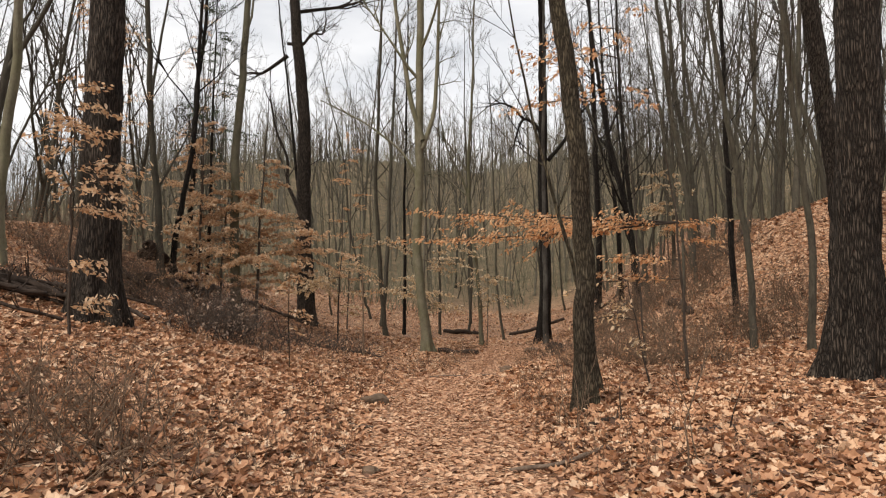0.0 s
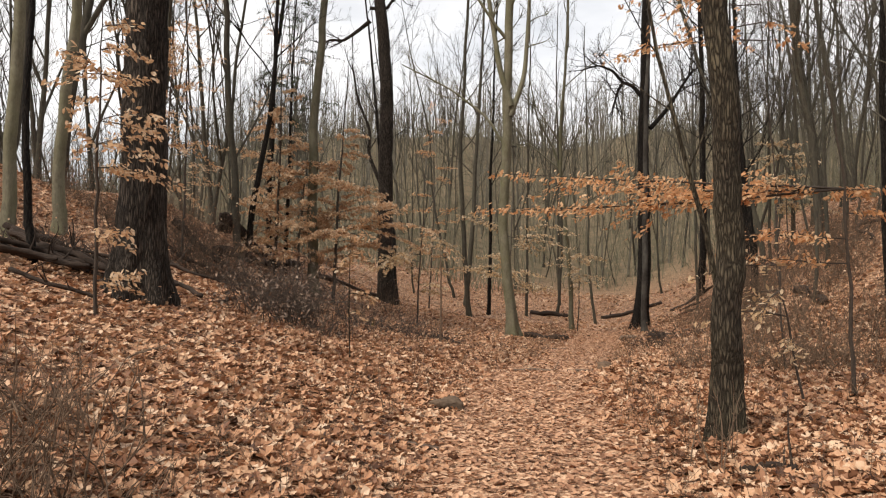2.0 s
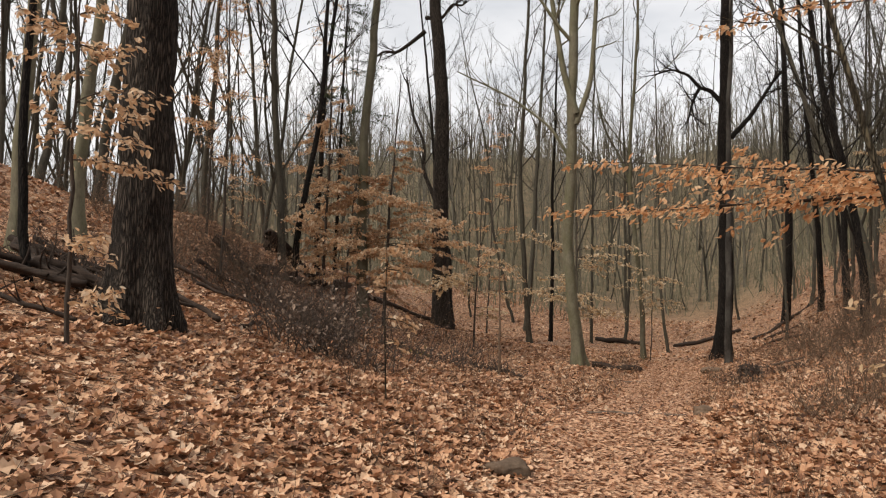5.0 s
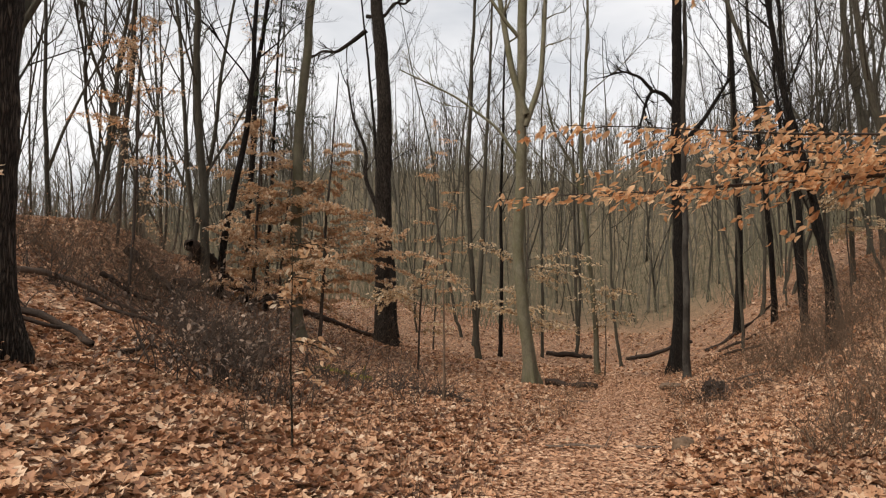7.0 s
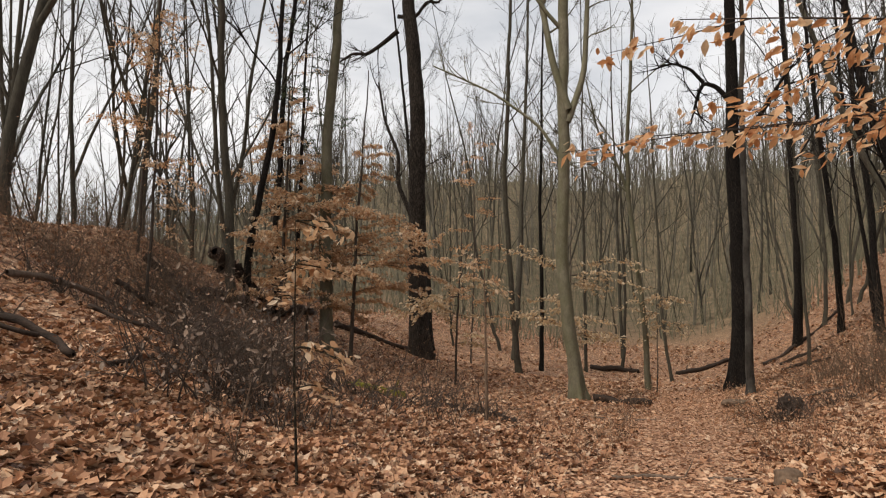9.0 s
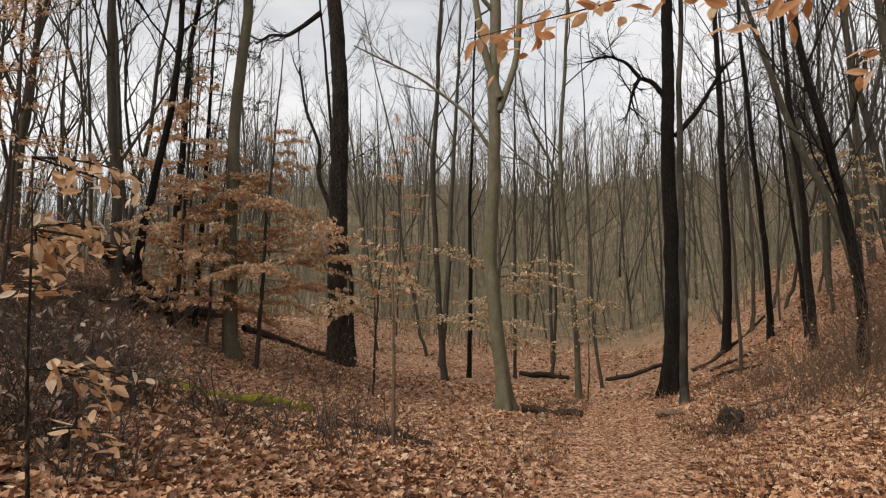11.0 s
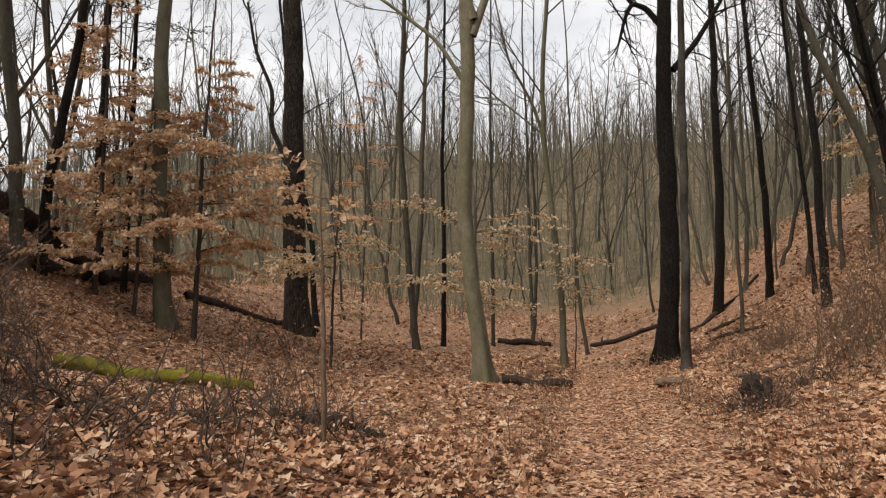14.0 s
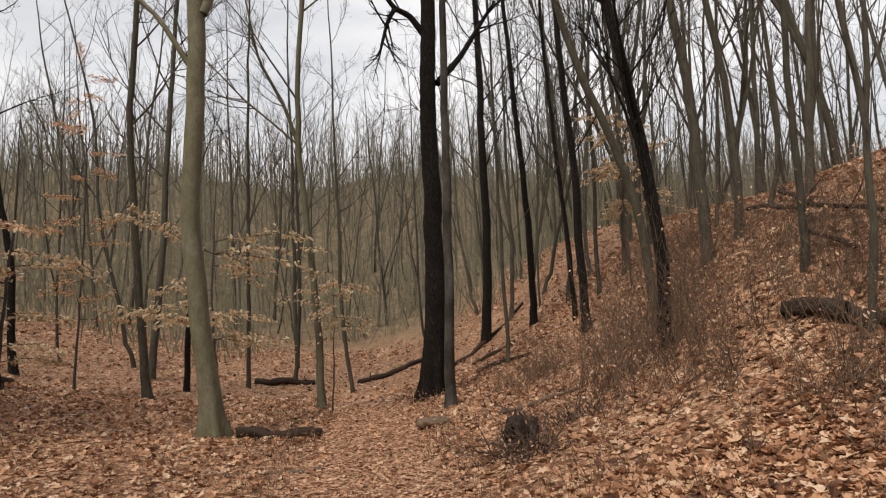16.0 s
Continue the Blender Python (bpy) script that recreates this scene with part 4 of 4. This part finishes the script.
# ---- brambles and brush ----
DRY = (LITTER, 0.25, 0.07)
for n, (x, y, wide, tall, stems, arch, lf, txt) in enumerate([
    (-2.68, 5.1, 1, 0.75, 150, 0.5, (LITTER, 0.12, 0.05), "tangle of thin reddish brambles among fallen leaves"),
    (-3.5, 6.15, 0.95, 0.67, 110, 0.5, (LITTER, 0.12, 0.05), "sparse reddish brambles among fallen leaves"),
    (-4.75, 14.5, 1.0, 0.95, 130, 0.55, (WITHERED, 0.8, 0.1), "dense dark bramble thicket on the bank"),
    (-5.0, 16.0, 1.0, 1.15, 150, 0.5, (WITHERED, 0.9, 0.1), "dense dark bramble thicket on the bank"),
    (-5.9, 17.0, 1.4, 1.1, 170, 0.5, (WITHERED, 0.9, 0.1), "dense dark bramble thicket on the bank"),
    (-3.8, 14.1, 0.7, 0.5, 90, 0.6, (WITHERED, 0.4, 0.06), "dark bramble thicket spreading over fallen leaves"),
    (-3.74, 17.14, 1.45, 0.79, 170, 0.7, DRY, "low tangle of dark twigs over a log"),
    (-2.61, 18.84, 1.03, 0.66, 140, 0.8, DRY, "low tangle of dark twigs over a log"),
    (-4.62, 23.73, 2.1, 1.05, 45, 0.5, DRY, "low brown brush on the bank"),
    (-10.14, 22.88, 2.15, 1.38, 190, 0.55, DRY, "dark bramble thicket on the bank"),
    (-9.15, 14.4, 1.44, 0.81, 170, 0.6, DRY, "dark brush over dead branches on the bank"),
    (-9.97, 18.58, 1.64, 0.88, 130, 0.5, DRY, "dark bramble thicket on the bank"),
    (-10.57, 23.07, 2.36, 1.66, 300, 0.45, DRY, "brown brush on top of the bank"),
    (-12.33, 25.11, 2.51, 1.76, 340, 0.45, DRY, "brown brush on top of the bank"),
    (-12.35, 20.51, 2.11, 1.44, 320, 0.45, DRY, "brown brush on top of the bank"),
    (6.43, 23.73, 1.61, 1.84, 150, 0.3, DRY, "upright reddish-brown brush on the slope"),
    (6.06, 22.54, 1.31, 1.08, 54, 0.3, DRY, "upright reddish-brown brush on the slope"),
    (7.5, 25.51, 1.82, 1.91, 132, 0.3, DRY, "upright reddish-brown brush on the slope"),
    (7.7, 23.1, 1.55, 1.15, 48, 0.3, DRY, "upright reddish-brown brush on the slope"),
    (6.29, 20.07, 1.32, 1.22, 150, 0.3, DRY, "upright reddish-brown brush beside the trail"),
    (3.77, 15.61, 0.86, 0.77, 150, 0.35, DRY, "sparse brown brush beside the trail"),
    (7.19, 17.47, 1.27, 1.09, 120, 0.35, DRY, "brown brush among the trees"),
    (3.54, 22.98, 0.58, 0.64, 110, 0.7, DRY, "dark twigs round a rotten stump"),
    (4.81, 24.33, 0.73, 0.49, 80, 0.6, DRY, "low dark twigs among leaves"),
    (7.51, 16.35, 1.31, 1.05, 220, 0.35, DRY, "reddish-brown brush among the trees"),
    (9.15, 17.86, 1.44, 1.08, 200, 0.35, DRY, "reddish-brown brush on the hillside"),
    (9.69, 23.75, 1.52, 1.12, 170, 0.35, DRY, "reddish-brown brush on the hillside"),
    (6.54, 29.72, 1.5, 1.12, 130, 0.4, DRY, "sparse brown brush at the foot of the slope"),
    (-6.92, 30.76, 2.97, 1.7, 90, 0.45, (BEECHLEAF, 0.3, 0.06), "brown brush with a few pale leaves"),
    (-4.46, 27.02, 2.25, 1.35, 40, 0.45, DRY, "low brown brush on the bank"),
    (3.95, 13.33, 0.89, 0.72, 170, 0.4, DRY, "tangled brown brush beside the trail"),
    (5.12, 14.1, 1.07, 0.91, 190, 0.35, DRY, "upright reddish-brown brush beside the trail"),
    (8.37, 22.18, 1.41, 1.21, 200, 0.35, DRY, "upright reddish-brown brush on the hillside"),
    (9.13, 27.37, 2.08, 1.54, 120, 0.3, DRY, "upright reddish-brown brush on the hillside"),
    (11.63, 31.5, 2.03, 1.52, 200, 0.35, DRY, "reddish-brown brush on the hillside"),
    (2.74, 13.85, 0.68, 0.59, 90, 0.5, DRY, "sparse brown twigs at the trail's edge"),
    (6.3, 25.6, 1.4, 1.3, 150, 0.35, DRY, "upright reddish-brown brush on the slope"),
    (7.6, 27.8, 1.6, 1.3, 150, 0.35, DRY, "upright reddish-brown brush on the hillside"),
    (5.4, 18.2, 1.3, 1.0, 130, 0.4, DRY, "tangled brown brush beside the trail"),
    (9.4, 24.6, 1.6, 1.2, 130, 0.35, DRY, "reddish-brown brush on the hillside"),
    (10.8, 28.0, 1.8, 1.2, 130, 0.35, DRY, "reddish-brown brush on the hillside"),
    (6.6, 30.6, 1.3, 0.9, 90, 0.4, DRY, "sparse brown brush at the foot of the slope"),
]):
    thicket(x, y, wide, tall, stems, DARKBRUSH if "dark" in txt else BRAMBLE, txt, 200 + n, arch, lf, stout=1.5 if "dark" in txt else 1.0)
thing_seed = np.random.default_rng(77)
for n in range(60):
    y = thing_seed.uniform(4, 31)
    s = thing_seed.choice((-1, 1))
    x = bend(y) + s * (1.2 + thing_seed.exponential(1.9))
    sp = thicket(x, y, 0.12, thing_seed.uniform(0.35, 0.95), int(thing_seed.integers(2, 7)), BRAMBLE, "few thin bare seedling stems among leaves", 300 + n, 0.2)
    sp.name = "seedling"
    tagged(sp, group="seedlings on the woodland floor", category="seedling")



def dry_weeds():
    """Withered knee-high weeds along the trail, too many to count."""
    rng = np.random.default_rng(71)
    store, tips = [[], [], 0], []
    for _ in range(1500):
        y = rng.uniform(5, 35)
        x = bend(y) + rng.choice((-1, 1)) * (1.0 + rng.exponential(1.6))
        if noise.noise((x * 0.5, y * 0.5, 4.0)) < -0.12:
            continue
        z = soil(x, y)
        for _k in range(rng.integers(2, 5)):
            d = np.array((rng.normal(0, 0.3), rng.normal(0, 0.3), 1.0))
            q = crooked(rng, (x + rng.normal(0, 0.05), y + rng.normal(0, 0.05), z - 0.02), d / np.linalg.norm(d), rng.uniform(0.12, 0.42), 3, 0.15, 0)
            tube(store, q, (0.0028, 0.0022, 0.0018, 0.001), 3)
            tips += [q[3], q[2] + rng.normal(0, 0.02, 3)]
    tagged(new("dry_weeds", joined("dry_weeds", store, BRAMBLE)), "withered brown weeds beside the trail", "weeds", kind="stuff")
    t = np.array(tips)
    n = len(t)
    me = leaves_mesh("weed_leaves", "beech", t, rng.uniform(0, 6.28, n), rng.uniform(-0.4, 1.3, n), rng.normal(0, 0.6, n), rng.uniform(0.025, 0.06, n), rng.uniform(-0.6, 0.9, n), LITTER)
    tagged(new("weed_leaves", me), "small withered leaves on dry weeds", "leaves", kind="stuff")


dry_weeds()

# ---- the woods round about ----


def woods_model(seed, tall, dia, forked):
    rng = np.random.default_rng(seed)
    a, b = rng.normal(0, 0.25, 2), rng.normal(0, 0.5, 2)
    way = [(tall * 0.12, *a), (tall * 0.28, *(a + b)), (tall * 0.45, *(a * 0.4 + b)), (tall * 0.62, *(a + 1.9 * b))]
    line = stem_line(way, tall, rng, 1.1)
    trunk, r = trunk_mesh(line, dia, BARK_WOODS, rng, 9, 0.35, 0, 0.15)
    store = [[], [], 0]
    if forked:
        i = int(len(line) * 0.4)
        a = rng.uniform(0, 6.28)
        branch(store, rng, line[i], np.array((0.35 * math.cos(a), 0.35 * math.sin(a), 1)), tall * 0.5, r[i] * 0.7, 0, 0.05, 0.6, 2, None, (7, 4, 3))
    for n in range(8):
        h = tall * (0.22 + 0.74 * (n + rng.uniform(0, 1)) / 8)
        i = min(int(np.searchsorted(line[:, 2], h)), len(line) - 1)
        a = rng.uniform(0, 6.28)
        d = np.array((math.cos(a), math.sin(a), rng.uniform(0.7, 1.6)))
        branch(store, rng, line[i], d / np.linalg.norm(d), tall * 0.26 * rng.uniform(0.6, 1.1) * (1.2 - 0.7 * h / tall), max(r[i] * 0.45, 0.015), 0, 0.08, 0.75, 2, None, (5, 4, 3))
    return trunk, joined("crown", store, BARK_WOODS)


MODELS = [woods_model(500 + i, (15, 17, 19, 16, 20, 14, 18, 17)[i], (0.13, 0.17, 0.23, 0.11, 0.27, 0.10, 0.2, 0.15)[i], i % 4 != 3) for i in range(8)]
rng = np.random.default_rng(5)
spots = []


def plant(x, y, gap):
    if any((x - a) ** 2 + (y - b) ** 2 < gap * gap for a, b in spots):
        return
    spots.append((x, y))
    k = int(rng.integers(0, 8))
    ob = thing("woodland_tree", (x, y, soil(x, y)), "bare slender woodland tree with grey-brown bark", "tree", "trees of the surrounding woods")
    piece("trunk", MODELS[k][0], ob)
    piece("crown", MODELS[k][1], ob)
    s = rng.uniform(0.85, 1.15)
    ob.scale = (s, s, s * rng.uniform(1.0, 1.3))
    ob.rotation_euler = (rng.normal(0, 0.03), rng.normal(0, 0.03), rng.uniform(0, 6.28))


for _ in range(140):
    plant(rng.uniform(-34, 38), rng.uniform(42, 86), 2.3)
for _ in range(75):
    plant(rng.uniform(-42, -14.5), rng.uniform(12, 44), 2.4)
for _ in range(125):
    plant(rng.uniform(11.5, 40), rng.uniform(19, 54), 2.0)
for _ in range(26):
    a = rng.uniform(0, 6.28)
    q = rng.uniform(9, 28)
    if math.sin(a) < 0.1:
        plant(q * math.cos(a), q * math.sin(a) - 3, 3.0)


for _ in range(60):
    plant(rng.uniform(-38, -15), rng.uniform(18, 44), 1.9)
for _ in range(75):
    plant(rng.uniform(13, 38), rng.uniform(20, 52), 1.7)
for _ in range(34):
    plant(rng.uniform(-27, -13.5), rng.uniform(17, 36), 1.4)
for _ in range(22):
    plant(rng.uniform(9.5, 15), rng.uniform(28, 46), 1.4)


def far_woods():
    """The woods on the far hills: too many and too far to count."""
    rng = np.random.default_rng(9)
    store = [[], [], 0]
    for _ in range(2700):
        x, y = rng.uniform(-150, 160), rng.uniform(66, 150)
        if _ % 5 == 0:
            x, y = rng.choice((-1, -1, 1)) * rng.uniform(44, 130), rng.uniform(-40, 84)
        z = height(x, y)
        tall = rng.uniform(8, 14)
        r = rng.uniform(0.07, 0.17)
        line = crooked(rng, (x, y, z - 0.3), (rng.normal(0, 0.04), rng.normal(0, 0.04), 1), tall, 5, 0.035, 0.02)
        tube(store, line, np.linspace(r, r * 0.15, 6), 3)
        for n in range(8):
            s = rng.uniform(0.25, 0.98) * 5
            k = int(s)
            q = line[k] + (line[k + 1] - line[k]) * (s - k)
            a = rng.uniform(0, 6.28)
            d = np.array((0.7 * math.cos(a), 0.7 * math.sin(a), 1.0))
            w = crooked(rng, q, d / 1.22, tall * rng.uniform(0.15, 0.34), 3, 0.12, 0.03)
            tube(store, w, np.linspace(r * 0.32, 0.01, 4), 3)
    me = joined("far_woods", store, BARK_FAR_HAZED)
    return tagged(new("far_woods", me), "bare grey-brown woods on the far hillside", "woods", kind="stuff")


far_woods()


def far_brush():
    """Dense bare undergrowth on the valley sides, past counting."""
    rng = np.random.default_rng(10)
    store = [[], [], 0]
    for _ in range(22000):
        x, y = rng.uniform(-125, 110), 48 + 92 * rng.uniform(0, 1) ** 1.1
        if y < 62 and abs(x - bend(y)) < 6:
            continue
        tall = rng.uniform(1.8, 6.5)
        line = crooked(rng, (x, y, height(x, y) - 0.1), (rng.normal(0, 0.2), rng.normal(0, 0.2), 1), tall, 3, 0.12, 0.02)
        tube(store, line[::3] if _ % 2 else line[[0, 1, 3]], (0.037, 0.01) if _ % 2 else (0.037, 0.025, 0.01), 3)
    for _ in range(7000):
        x, y = rng.uniform(-92, -20), rng.uniform(4, 62)
        line = crooked(rng, (x, y, height(x, y) - 0.1), (rng.normal(0, 0.2), rng.normal(0, 0.2), 1), rng.uniform(1.2, 4.0), 2, 0.12, 0.02)
        tube(store, line, (0.02, 0.014, 0.006), 3)
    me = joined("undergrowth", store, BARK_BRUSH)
    return tagged(new("undergrowth", me), "dense bare grey-green undergrowth on the far hillside", "undergrowth", kind="stuff")


far_brush()

# ---- fallen leaves ----


def litter(name, kind, count, area, size, material, label, seed, keep, tilt=0.3, curl=0.8):
    rng = np.random.default_rng(seed)
    out = []
    while len(out) < count:
        x, y = rng.uniform(area[0], area[1]), rng.uniform(area[2], area[3])
        if rng.uniform() < keep(x, y):
            out.append((x, y, soil(x, y) + rng.uniform(0.008, 0.03)))
    n = len(out)
    me = leaves_mesh(name, kind, np.array(out), rng.uniform(0, 6.28, n), rng.normal(0, tilt, n), rng.normal(0, tilt, n), size * rng.uniform(0.6, 1.3, n), rng.uniform(-0.3, curl, n), material)
    return tagged(new(name, me), label, "leaves", kind="stuff")


def off_path(x, y):
    return sm(0.65, 1.5, abs(x - bend(y)))


litter("oak_leaf_litter", "lobed", 60000, (-8, 8, -1.5, 21), 0.135, LITTER, "curled brown oak leaves covering the ground", 61, lambda x, y: off_path(x, y) * math.exp(-max(0.0, abs(x - 0.5) - 3.0) / 4.5), 0.35)
litter("bank_leaf_litter", "lobed", 40000, (-15, 15, 11, 38), 0.15, LITTER, "dry brown leaves covering the bank", 62, lambda x, y: 0.1 + 0.9 * off_path(x, y), 0.4)
litter("valley_leaf_litter", "lobed", 11000, (-19, 22, 34, 60), 0.2, LITTER, "dry brown leaves on the valley floor", 65, lambda x, y: 1.0, 0.4)
litter("trail_leaf_litter", "beech", 34000, (-2.4, 6.4, -1.5, 34), 0.085, TRAMPLED, "trodden leaf fragments on the trail", 63, lambda x, y: 1 - off_path(x, y), 0.2, 0.6)

rng = np.random.default_rng(64)
ONE = [leaves_mesh("fallen_leaf", "oak", np.zeros((1, 3)), np.zeros(1), np.array([0.1 * i - 0.2]), np.array([0.2 - 0.1 * i]), np.array([0.15]), np.array([0.2 + 0.2 * i]), LITTER) for i in range(5)]
for n in range(300):
    y = rng.uniform(3, 15)
    x = bend(y) - rng.uniform(0.9, 3.4) if rng.uniform() < 0.7 else bend(y) + rng.uniform(0.8, 2.4)
    ob = new("fallen_leaf", ONE[n % 5])
    ob.parent = ground
    ob.location = (x, y, soil(x, y) + 0.03)
    ob.rotation_euler = (rng.normal(0, 0.2), rng.normal(0, 0.2), rng.uniform(0, 6.28))
    k = rng.uniform(0.8, 1.25)
    ob.scale = (k, k, k)
